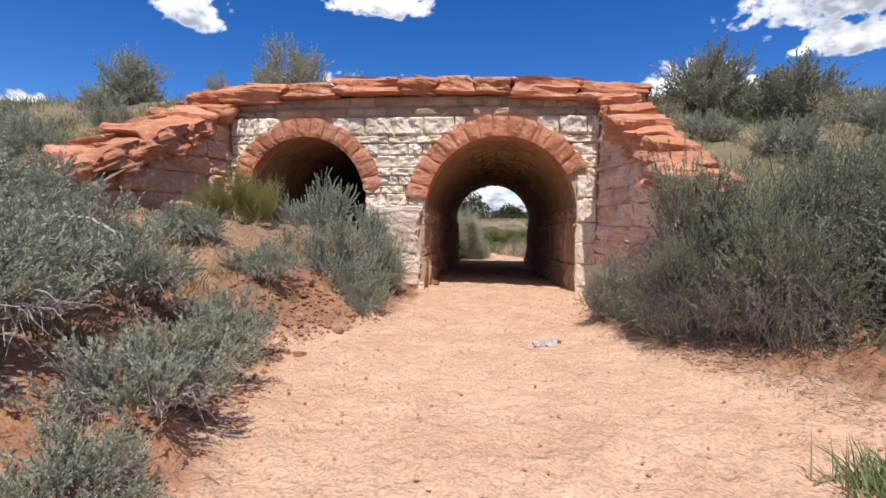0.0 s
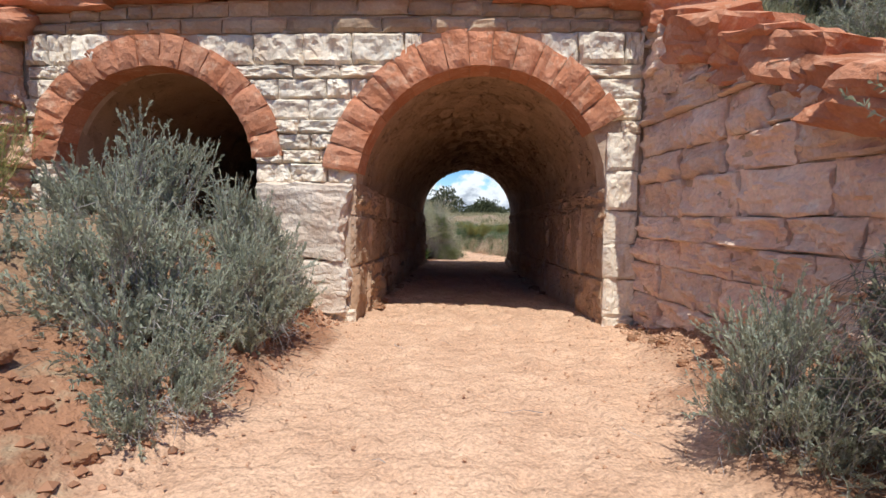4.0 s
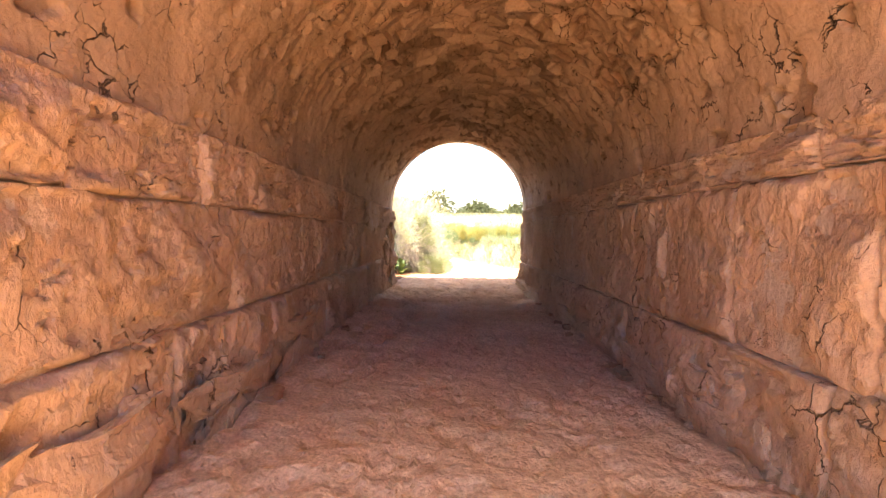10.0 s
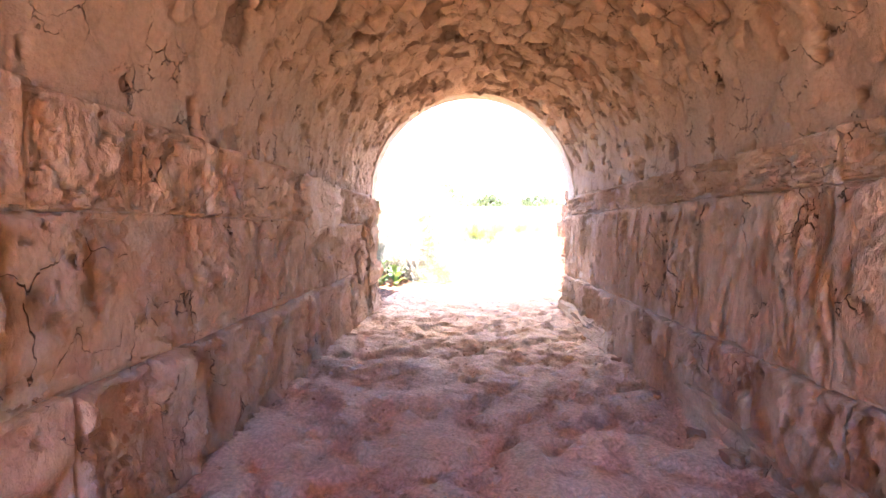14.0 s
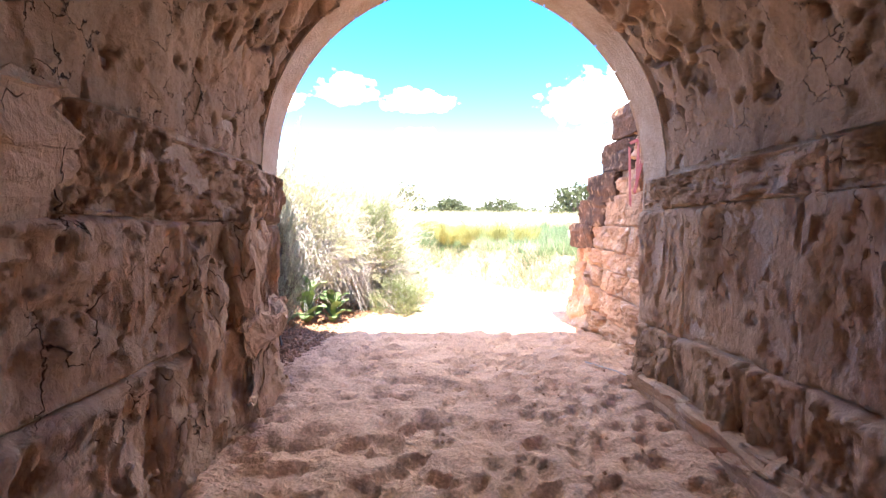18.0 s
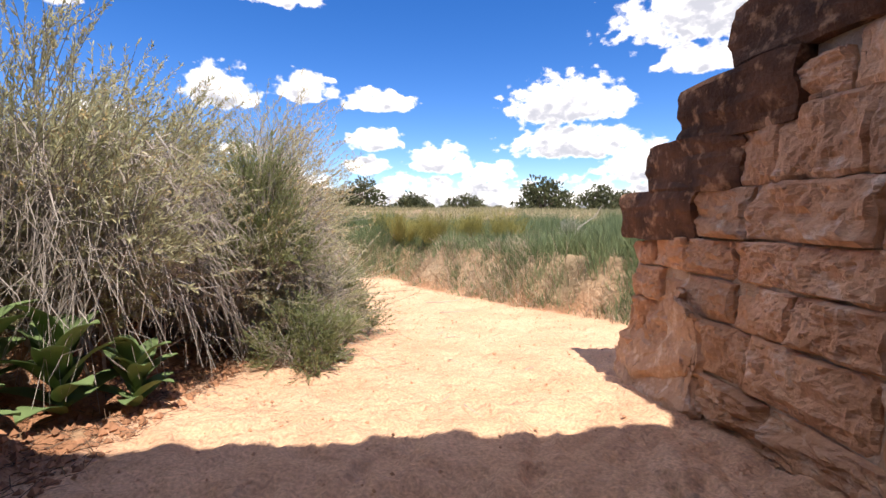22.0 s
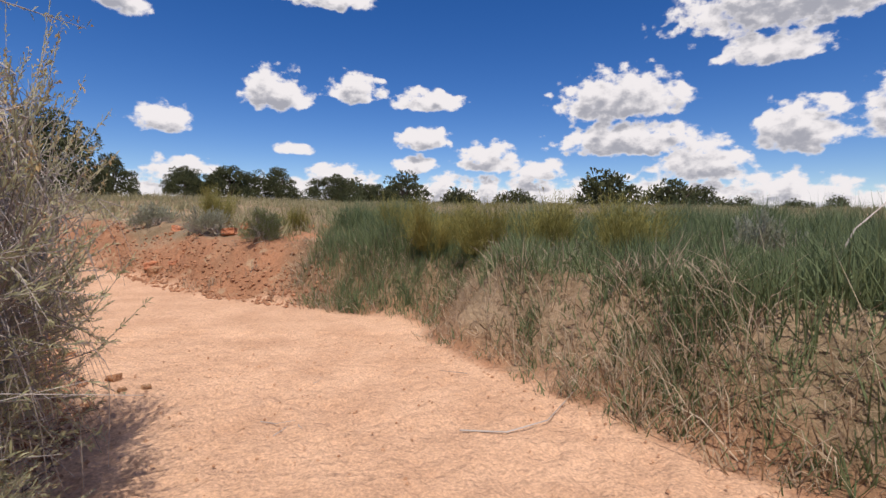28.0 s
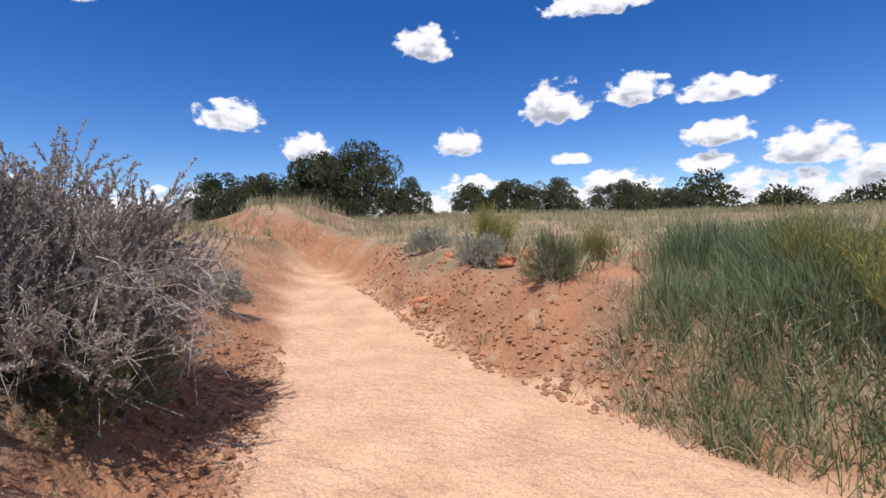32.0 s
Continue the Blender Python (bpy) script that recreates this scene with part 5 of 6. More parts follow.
# -- before the culvert --
WILD_LEAF = leaf_material("greasewood_leaves", (0.16, 0.165, 0.095), (0.36, 0.36, 0.23), (0.54, 0.52, 0.37), 0.2)
DARK_TWIG = leaf_material("dark_twigs", (0.07, 0.052, 0.042), (0.24, 0.2, 0.17), (0.52, 0.46, 0.41), 0)
STRAW_FLOWER = leaf_material("straw_flowers", (0.4, 0.29, 0.13), (0.66, 0.5, 0.27), (0.76, 0.62, 0.4), 0.3)
SAGE_BIG = shrub_meshes("sagebrush", 1, 1.9, 1.35, 42, 46, 44, SAGE, 0.042, 0.0135, 0.36, 0.42, 0.8, -0.05, 60, ragged=0.3)
SAGE_MID = shrub_meshes("sagebrush", 2, 1.1, 0.95, 28, 40, 36, SAGE, 0.04, 0.013, 0.3, 0.42, 0.75, -0.05, 40, ragged=0.3)
SAGE_LOW = shrub_meshes("sagebrush", 3, 0.75, 0.9, 22, 26, 24, SAGE, 0.042, 0.0145, 0.24, 0.45, 0.7, 0.0, 40, ragged=0.3)
WILD = shrub_meshes("greasewood", 4, 2.4, 1.75, 54, 50, 34, WILD_LEAF, 0.046, 0.0135, 0.42, 0.5, 0.6, 0.1, 520, ragged=0.32, dead=0.22, clothed=0.2, skirt_top=0.62, twig_mat=DARK_TWIG)
DULL = shrub_meshes("saltbush", 5, 1.5, 1.3, 36, 44, 26, leaf_material("dull_leaves", (0.18, 0.19, 0.11), (0.38, 0.38, 0.26), (0.5, 0.48, 0.36)), 0.05, 0.017, 0.32, 0.42, 0.8, 0.0, 30, ragged=0.3)
SAGE_FINE = shrub_meshes("sagebrush", 6, 0.6, 0.8, 24, 32, 30, SAGE, 0.034, 0.011, 0.2, 0.45, 0.7, 0.05, 60, clothed=0.3, ragged=0.3)
shrub("sagebrush", "grey-green sagebrush leaning over the track before the smaller arch", "shrub", SAGE_BIG, -2.5, -1.35, 0.1, 20, (0.68, 0.68, 0.98))
shrub("sagebrush", "tall grey-green sagebrush standing before the smaller arch", "shrub", SAGE_BIG, -3.6, -1.7, 0.4, 140, (0.98, 0.85, 1.12))
shrub("sagebrush", "grey-green sagebrush before a taller one on the bank", "shrub", SAGE_MID, -2.65, -2.9, 0.12, 70, (1.0, 0.95, 1.2))
shrub("sagebrush", "grey-green sagebrush on the bank before the smaller arch", "shrub", SAGE_MID, -3.55, -2.95, 0.3, 200, (0.95, 0.9, 0.85))
shrub("sagebrush", "low grey-green sagebrush at the foot of a larger one", "shrub", SAGE_FINE, -2.15, -3.55, 0.0, 70, (0.8, 0.75, 0.95))
shrub("greasewood", "big dark shrub with tangled bare lower stems beside the track", "shrub", WILD, 2.35, -4.55, 0.05, 10, (0.74, 0.72, 1.02))
shrub("greasewood", "dark half-dead shrub of tangled bare stems beside the track", "shrub", WILD, 1.95, -5.0, 0.0, 75, (0.46, 0.44, 0.6))
shrub("greasewood", "tall ragged shrub crowding the slope by the track", "shrub", WILD, 3.3, -4.9, 0.25, 200, (0.66, 0.66, 1.0))
shrub("sagebrush", "low green sagebrush at the edge of the sandy track", "shrub", SAGE_MID, 1.5, -3.85, 0.0, 40, (0.62, 0.6, 0.85))
shrub("sagebrush", "grey sagebrush on the slope beside the track", "shrub", SAGE_MID, 3.6, -6.6, None, 130, (0.9, 0.9, 1.0))
shrub("sagebrush", "low sagebrush on the slope beside the track", "shrub", SAGE_LOW, 4.6, -7.2, None, 210, (1.0, 1.0, 1.2))
shrub("greasewood", "dark ragged shrub of bare stems at the edge of the track", "shrub", WILD, 2.6, -5.6, 0.05, 300, (0.56, 0.56, 0.78))
shrub("greasewood", "dark ragged shrub of bare stems on the slope by the track", "shrub", WILD, 4.1, -6.1, 0.3, 45, (0.7, 0.7, 0.95))
shrub("sagebrush", "wide grey-green sagebrush at the foot of the taller ones", "shrub", SAGE_MID, -2.2, -2.2, 0.08, 300, (0.75, 0.75, 1.05))
shrub("sagebrush", "low sagebrush with dead stems on the red bank", "shrub", SAGE_FINE, -3.3, -4.4, None, 110, (0.9, 0.9, 0.8))
shrub("sagebrush", "low sagebrush with dead stems on the red bank", "shrub", SAGE_FINE, -4.4, -4.3, None, 250, (0.9, 0.9, 0.8))
shrub("greasewood", "grey shrub with dead twigs on the slope by the wing wall", "shrub", WILD, 4.4, -5.3, 0.7, 140, (0.95, 0.95, 0.85))
shrub("saltbush", "dull green saltbush at the shoulder of the embankment", "shrub", DULL, 4.1, -0.5, 3.5, 30, (0.95, 0.95, 1.0))
shrub("saltbush", "dull green saltbush at the shoulder of the embankment", "shrub", DULL, 5.3, -0.8, 3.3, 200, (0.95, 0.95, 0.92))
shrub("sagebrush", "round sagebrush on the embankment above the parapet", "shrub", SAGE_MID, -5.3, 1.5, 4.25, 0, (1.25, 1.25, 1.5))
shrub("sagebrush", "small sagebrush on the embankment above the parapet", "shrub", SAGE_LOW, -3.8, 1.8, 4.15, 100, (0.5, 0.5, 1.5))
shrub("sagebrush", "small sagebrush on the embankment above the parapet", "shrub", SAGE_LOW, -7.2, 1.5, 4.15, 220, (0.6, 0.6, 1.5))
shrub("sagebrush", "round sagebrush at the shoulder of the embankment", "shrub", SAGE_MID, -9.2, 0.9, 4.05, 300, (1.15, 1.15, 1.35))
shrub("sagebrush", "small sagebrush on the side of the embankment", "shrub", SAGE_LOW, -8.7, -2.2, 2.6, 300, (0.9, 0.9, 1.0))
for x, y, turn, size in ((-2.75, -6.4, 15, 0.85), (-2.45, -7.3, 95, 0.85), (-3.4, -6.8, 40, 1.05), (-3.4, -7.9, 130, 1.1), (-4.4, -6.2, 190, 1.1), (-4.5, -7.3, 250, 1.15), (-5.6, -6.5, 310, 1.2), (-2.9, -8.6, 200, 0.95), (-5.6, -5.3, 20, 1.1), (-2.15, -8.2, 20, 0.8), (-6.6, -5.7, 70, 1.2), (-1.95, -8.95, 150, 0.6), (-3.9, -9.0, 50, 1.1)):
    shrub("sagebrush", "low sagebrush on the bank with dead stems beneath", "shrub", SAGE_FINE, x, y, None, turn, (size, size, size), "low sagebrush on the bank")
YELLOW_CLUMP = shrub_meshes("snakeweed", 9, 0.95, 0.7, 16, 44, 10, YELLOW, 0.055, 0.007, 0.5, 0.2, 1.8, 0.1, 20, inner=0.35, clothed=0.1, twig_mat=YELLOW)
shrub("snakeweed", "yellow-green broom-like clump before the wing wall", "shrub", YELLOW_CLUMP, -4.15, -2.9, None, 0, (1.1, 1.05, 1.0))
shrub("snakeweed", "yellow-green broom-like clump before the wing wall", "shrub", YELLOW_CLUMP, -4.75, -3.0, None, 80, (0.8, 0.8, 0.75))
shrub("saltbush", "dark green bush at the foot of the wing wall", "shrub", DULL, -6.3, -5.0, None, 80, (0.8, 0.8, 0.62))

# -- beyond the culvert --
RABBIT_BIG = shrub_meshes("rabbitbrush", 21, 2.9, 1.75, 54, 50, 36, RABBIT, 0.052, 0.0105, 0.6, 0.36, 0.3, 0.3, 900, wind=(0.3, -0.08, 0), flowers=STRAW_FLOWER, clothed=0.3, ragged=0.3, skirt_top=0.8)
RABBIT_MID = shrub_meshes("rabbitbrush", 22, 2.2, 1.4, 54, 54, 38, RABBIT, 0.052, 0.0092, 0.6, 0.36, 0.12, -0.12, 260, wind=(0.36, -0.1, 0), flowers=STRAW_FLOWER, clothed=0.25, ragged=0.3)
RABBIT_NEAR = shrub_meshes("rabbitbrush", 27, 2.4, 1.4, 54, 62, 40, RABBIT, 0.036, 0.0062, 0.66, 0.36, 0.05, -0.12, 620, wind=(0.42, -0.1, 0), flowers=STRAW_FLOWER, clothed=0.3, ragged=0.25, skirt_top=0.75)
GREEN_BUSH = shrub_meshes("green_bush", 23, 1.15, 0.85, 32, 40, 34, GREEN, 0.036, 0.012, 0.36, 0.4, 0.5, -0.1, 20)
DARK_BUSH = shrub_meshes("dark_bush", 24, 2.6, 1.5, 40, 46, 36, SAGE, 0.055, 0.012, 0.55, 0.3, 1.0, 0.0, 240, twig_mat=DARK_TWIG)
shrub("rabbitbrush", "tall pale rabbitbrush with a tangle of bare grey stems", "shrub", RABBIT_BIG, -2.6, 16.5, -0.6, 15, (1.0, 1.0, 1.08))
shrub("rabbitbrush", "pale rabbitbrush arching over the track", "shrub", RABBIT_NEAR, -1.6, 18.2, -0.8, 60, (1.08, 1.08, 1.25))
shrub("rabbitbrush", "pale rabbitbrush standing behind the others", "shrub", RABBIT_BIG, -3.2, 18.7, -0.4, 250, (0.95, 0.95, 0.95))
shrub("dark_bush", "tall dark grey-green bush beside the culvert mouth", "shrub", DARK_BUSH, -2.35, 13.7, -0.5, 130, (0.62, 0.62, 0.98))
shrub("dark_bush", "tall dark grey-green bush on the bank behind another", "shrub", DARK_BUSH, -3.6, 14.7, -0.3, 30, (0.8, 0.8, 0.9))
# two bushes added behind the rabbitbrush so that less light passes through
shrub("dark_bush", "dense dark bush added in the rabbitbrush thicket to stop light", "shrub", DARK_BUSH, -2.3, 17.5, -0.6, 70, (0.7, 0.7, 0.7))
shrub("dark_bush", "dense dark bush added in the rabbitbrush thicket to stop light", "shrub", DARK_BUSH, -2.3, 19.4, -0.6, 190, (0.75, 0.75, 0.8))
shrub("green_bush", "fresh green bush under the rabbitbrush", "shrub", GREEN_BUSH, -0.75, 17, None, 10, (0.7, 0.7, 0.7))
shrub("green_bush", "fresh green plume of bush in front of the rabbitbrush", "shrub", GREEN_BUSH, -1.25, 17.2, 0.1, 110, (0.7, 0.7, 1.25))
shrub("green_bush", "fresh green bush under the rabbitbrush", "shrub", GREEN_BUSH, -0.65, 18.6, None, 100, (0.8, 0.8, 1.0))
shrub("rabbitbrush", "tall ragged rabbitbrush crowding the edge of the track", "shrub", RABBIT_NEAR, -1.85, 20.2, -0.75, 200, (0.85, 0.85, 1.4))
shrub("rabbitbrush", "low half-dead rabbitbrush with a tangle of grey stems", "shrub", RABBIT_BIG, -1.1, 19.5, -0.85, 80, (0.36, 0.36, 0.32))
shrub("rabbitbrush", "low drooping rabbitbrush at the edge of the track", "shrub", RABBIT_MID, -2.7, 21.1, -0.7, 300, (0.7, 0.7, 0.7))
GREY_BIG = shrub_meshes("sagebrush", 31, 1.9, 1.6, 44, 56, 52, leaf_material("grey_leaves", (0.24, 0.205, 0.17), (0.52, 0.455, 0.39), (0.7, 0.62, 0.55), 0.3), 0.036, 0.012, 0.4, 0.42, 0.6, 0.0, 130, clothed=0.2, ragged=0.28)
shrub("sagebrush", "big dry grey sagebrush on the bank of the track", "shrub", GREY_BIG, -5.85, 23.8, None, 0, (1.28, 1.28, 1.2))
shrub("sagebrush", "big dry grey sagebrush on the bank of the track", "shrub", GREY_BIG, -8.3, 24.1, None, 120, (1.05, 1.05, 1.0))
shrub("sagebrush", "big dry grey sagebrush on the bank of the track", "shrub", GREY_BIG, -4.6, 21.4, None, 220, (0.8, 0.8, 0.9))
shrub("sagebrush", "small sagebrush at the edge of the track", "shrub", SAGE_LOW, -8.3, 27.1, None, 40, (0.75, 0.75, 1.1))
shrub("green_bush", "green bush below the dry sagebrush", "shrub", GREEN_BUSH, -5.1, 23.8, None, 40, (0.75, 0.75, 0.8))
shrub("green_bush", "small dark green bush on the eroded bank", "shrub", GREEN_BUSH, -3.0, 28.9, None, 40, (0.6, 0.6, 0.7))
shrub("snakeweed", "yellow-green clump on the eroded bank", "shrub", YELLOW_CLUMP, -5.2, 31.7, None, 0, (1.2, 1.2, 1.2))
shrub("snakeweed", "yellow-green clump on the eroded bank", "shrub", YELLOW_CLUMP, -2.9, 31.1, None, 60, (0.9, 0.9, 0.8))
shrub("sagebrush", "small grey sagebrush at the foot of the eroded bank", "shrub", SAGE_LOW, -5.0, 30.4, None, 90, (0.9, 0.9, 1.0))
shrub("sagebrush", "small grey sagebrush at the foot of the eroded bank", "shrub", SAGE_LOW, -7.2, 32.1, None, 190, (0.9, 0.9, 1.0))


# -- grass: dense rushes on the bank beyond the culvert --
HOLLOWS = ((1.1, 24.5, 0.6, 0.35), (2.1, 24.3, 0.4, 0.4), (0.0, 25.2, 0.3, 0.25), (4.6, 21.0, 0.5, 0.3))


def bare_face(x, y):
    """Where the bank has slumped and its earth lies bare."""
    return np.clip(sum(np.exp(-(((x - a) / w) ** 2 + ((y - b) / h) ** 2)) for a, b, w, h in HOLLOWS), 0, 1)


def rush_here(x, y):
    ol, orr = past_edges(x, y)
    edge = (0.75 + 0.25 * smooth_step((orr - 0.8) / 0.5)) * (orr > 0.22) * (y > 17.1) * (1 - 0.92 * bare_face(x, y))
    thin = 1 - smooth_step((-1.1 - x) / 0.8) * (y > 22.5)
    return edge * thin * np.clip(0.7 + 1.3 * fbm(x * 0.9, y * 0.9, 0, 3, 51), 0.05, 1)


rng = np.random.default_rng(5)


def uneven(x, y, low, high, seed):
    """Blade heights that swell and sink over the ground."""
    k = np.clip(0.5 + 0.75 * fbm(x * 0.9, y * 0.9, 0, 4, seed), 0, 1)
    return (low + (high - low) * k) * np.random.default_rng(seed).uniform(0.55, 1.2, len(x))


x, y = tufts(rng, 20000, (-3, 11, 17.1, 30.5), rush_here, 14, 0.075)
grass_patch("rushes", "uneven green rushes along the bank", "grass", x, y, ground_height(x, y), uneven(x, y, 0.28, 0.9, 52) * (0.5 + 0.5 * smooth_step((past_edges(x, y)[1] - 0.5) / 0.8)), RUSH, 1, 0.3, 0.0095, 0.6)


STRAW = leaf_material("bleached_straw", (0.28, 0.21, 0.14), (0.54, 0.44, 0.32), (0.72, 0.63, 0.5), 0.2)


def straw_here(x, y):
    return rush_here(x, y) ** 0.5 * np.clip(0.45 + 1.1 * fbm(x * 1.1, y * 1.1, 0, 3, 57), 0, 1)


def thatch_here(x, y):
    ol, orr = past_edges(x, y)
    return smooth_step((orr - 0.12) / 0.25) * (1 - smooth_step((orr - 1.8) / 0.8)) * (y > 17.1) * np.where((x < -2) & (y > 24.5), 0.15, 1) * (1 - 0.8 * bare_face(x, y)) * np.clip(0.45 + 1.3 * fbm(x * 1.3, y * 1.3, 0, 3, 58), 0, 1)


x, y = tufts(rng, 7000, (-3, 9, 17.1, 29.5), thatch_here, 12, 0.09)
grass_patch("thatch", "short matted straw over the face of the bank", "grass", x, y, ground_height(x, y), rng.uniform(0.06, 0.24, len(x)), STRAW, 18, 1.1, 0.008, 1.8)
x, y = tufts(rng, 10000, (-3, 12, 17.5, 31.5), straw_here, 10, 0.1)
grass_patch("straw", "bleached straw among the rushes", "grass", x, y, ground_height(x, y), uneven(x, y, 0.2, 0.6, 53), STRAW, 8, 0.55, 0.008, 1.2)


def face_here(x, y):
    ol, orr = past_edges(x, y)
    return smooth_step((orr - 0.2) / 0.25) * (1 - smooth_step((orr - 2.2) / 0.8)) * (y > 17.1) * np.where((x < -1.6) & (y > 24), 0.05, 1) * (1 - 0.9 * bare_face(x, y)) * np.clip(0.5 + 1.5 * fbm(x * 1.2, y * 1.2, 0, 3, 59), 0, 1)


x, y = tufts(rng, 6500, (-3, 9, 17.1, 29.5), face_here, 12, 0.06)
grass_patch("face_grass", "short fresh green blades over the face of the bank", "grass", x, y, ground_height(x, y), rng.uniform(0.12, 0.36, len(x)), RUSH, 28, 0.45, 0.0075, 0.9)


def litter_here(x, y):
    ol, orr = past_edges(x, y)
    return np.exp(-(((orr - 0.6) / 0.4) ** 2)) * (orr > 0.12) * (y > 17.1) * np.where((x < -2) & (y > 24.5), 0.3, 1)


x, y = tufts(rng, 5200, (-9, 9, 17.1, 33.5), litter_here, 13, 0.06)
grass_patch("dry_grass", "matted dry straw hanging over the foot of the bank", "grass", x, y, ground_height(x, y), rng.uniform(0.12, 0.42, len(x)), DRY, 2, 0.65, 0.009, 3.2)
for k, (px, py) in enumerate(((5.6, 22.1), (6.4, 23.3), (7.2, 21.7), (5.0, 24.5))):
    shrub("sagebrush", "small grey sagebrush among the rushes on the bank", "shrub", SAGE_LOW, px, py, None, 50 * k, (0.6, 0.6, 1.05), "sagebrush among the rushes")
for k, (px, py) in enumerate(((0.6, 26.7), (1.5, 26.1), (2.4, 25.5), (1.2, 27.5), (3.2, 24.4), (0.1, 27.7))):
    shrub("snakeweed", "yellow-green flowering clump on top of the bank", "shrub", YELLOW_CLUMP, px, py, None, 60 * k, (1.1, 1.1, 1.05), "yellow-green clumps on the bank")


def field_here(x, y):
    ol, orr = past_edges(x, y)
    return smooth_step((ol + orr - 1.2) / 1.0) * (y > 17.5) * np.clip(0.55 + fbm(x * 0.35, y * 0.35, 0, 3, 61), 0, 1)


x, y = tufts(rng, 26000, (-40, 45, 18.5, 73.5), field_here, 6, 0.12)
grass_patch("field_grass", "pale dry grass over the open ground", "grass", x, y, ground_height(x, y), rng.uniform(0.25, 0.6, len(x)), leaf_material("pale_grass", (0.19, 0.19, 0.09), (0.44, 0.39, 0.23), (0.6, 0.52, 0.34)), 3, 0.3, 0.021, 0.8)


def slope_here(x, y):
    ol, orr = past_edges(x, y)
    return smooth_step((ol + orr - 0.7) / 1.0) * np.clip(0.5 + fbm(x * 0.8, y * 0.8, 0, 3, 71), 0, 1) * (y < -0.3)


x, y = tufts(rng, 9000, (-13, 11, -11, -0.3), slope_here, 12, 0.07)
on_bank = np.minimum(4.02 + 0.63 * (y - 0.05), 4.2)
z = np.where((x < -7.2) | ((x > 3.2) & (y > -3.4)), np.maximum(ground_height(x, y), on_bank), ground_height(x, y))
grass_patch("slope_grass", "sparse green and straw-coloured grass on the slopes", "grass", x, y, z, rng.uniform(0.12, 0.38, len(x)), leaf_material("slope_blades", (0.09, 0.11, 0.04), (0.26, 0.25, 0.12), (0.46, 0.38, 0.23)), 4, 0.4, 0.007, 0.8)
x, y = tufts(rng, 15000, (-15, 10, -7.5, 0.3), lambda a, b: ((a < -6.9) | (a > 2.9)) * np.clip(0.75 + fbm(a * 0.7, b * 0.7, 0, 3, 75), 0, 1), 11, 0.1)
z = np.where((x > 0) & (y < -3.4), ground_height(x, y), np.maximum(ground_height(x, y), np.minimum(4.02 + 0.63 * (y - 0.05), 4.2)))
grass_patch("bank_grass", "low grey-green scrub grass on the embankment sides", "grass", x, y, z, rng.uniform(0.12, 0.4, len(x)), leaf_material("bank_blades", (0.16, 0.165, 0.09), (0.36, 0.35, 0.22), (0.5, 0.44, 0.3)), 14, 0.5, 0.012, 0.8)
for k, (px, py, big) in enumerate(((-7.9, -1.2, 0.8), (-8.8, -0.5, 0.9), (-9.9, -1.7, 1.0), (-7.7, -3.0, 0.8), (-8.9, -3.6, 0.9), (-10.6, -3.0, 1.0), (3.6, -1.6, 0.7), (4.6, -2.2, 0.9), (5.6, -3.0, 1.0), (6.4, -1.4, 1.0))):
    shrub("sagebrush", "small grey-green sagebrush on the side of the embankment", "shrub", SAGE_LOW, px, py, max(float(ground_height(px, py)), 4.02 + 0.63 * (py - 0.05)) - 0.05, 47 * k, (big, big, big), "sagebrush on the embankment")
x, y = rng.uniform(-60, 60, 30000), rng.uniform(0.2, 12.1, 30000)
near = np.abs(x + 2) < 14
x, y = x[near], y[near]
grass_patch("crest_grass", "short dry grass on the embankment", "grass", x, y, 4.2 + 0 * x, rng.uniform(0.1, 0.35, len(x)), DRY, 6, 0.35, 0.007, 0.8)


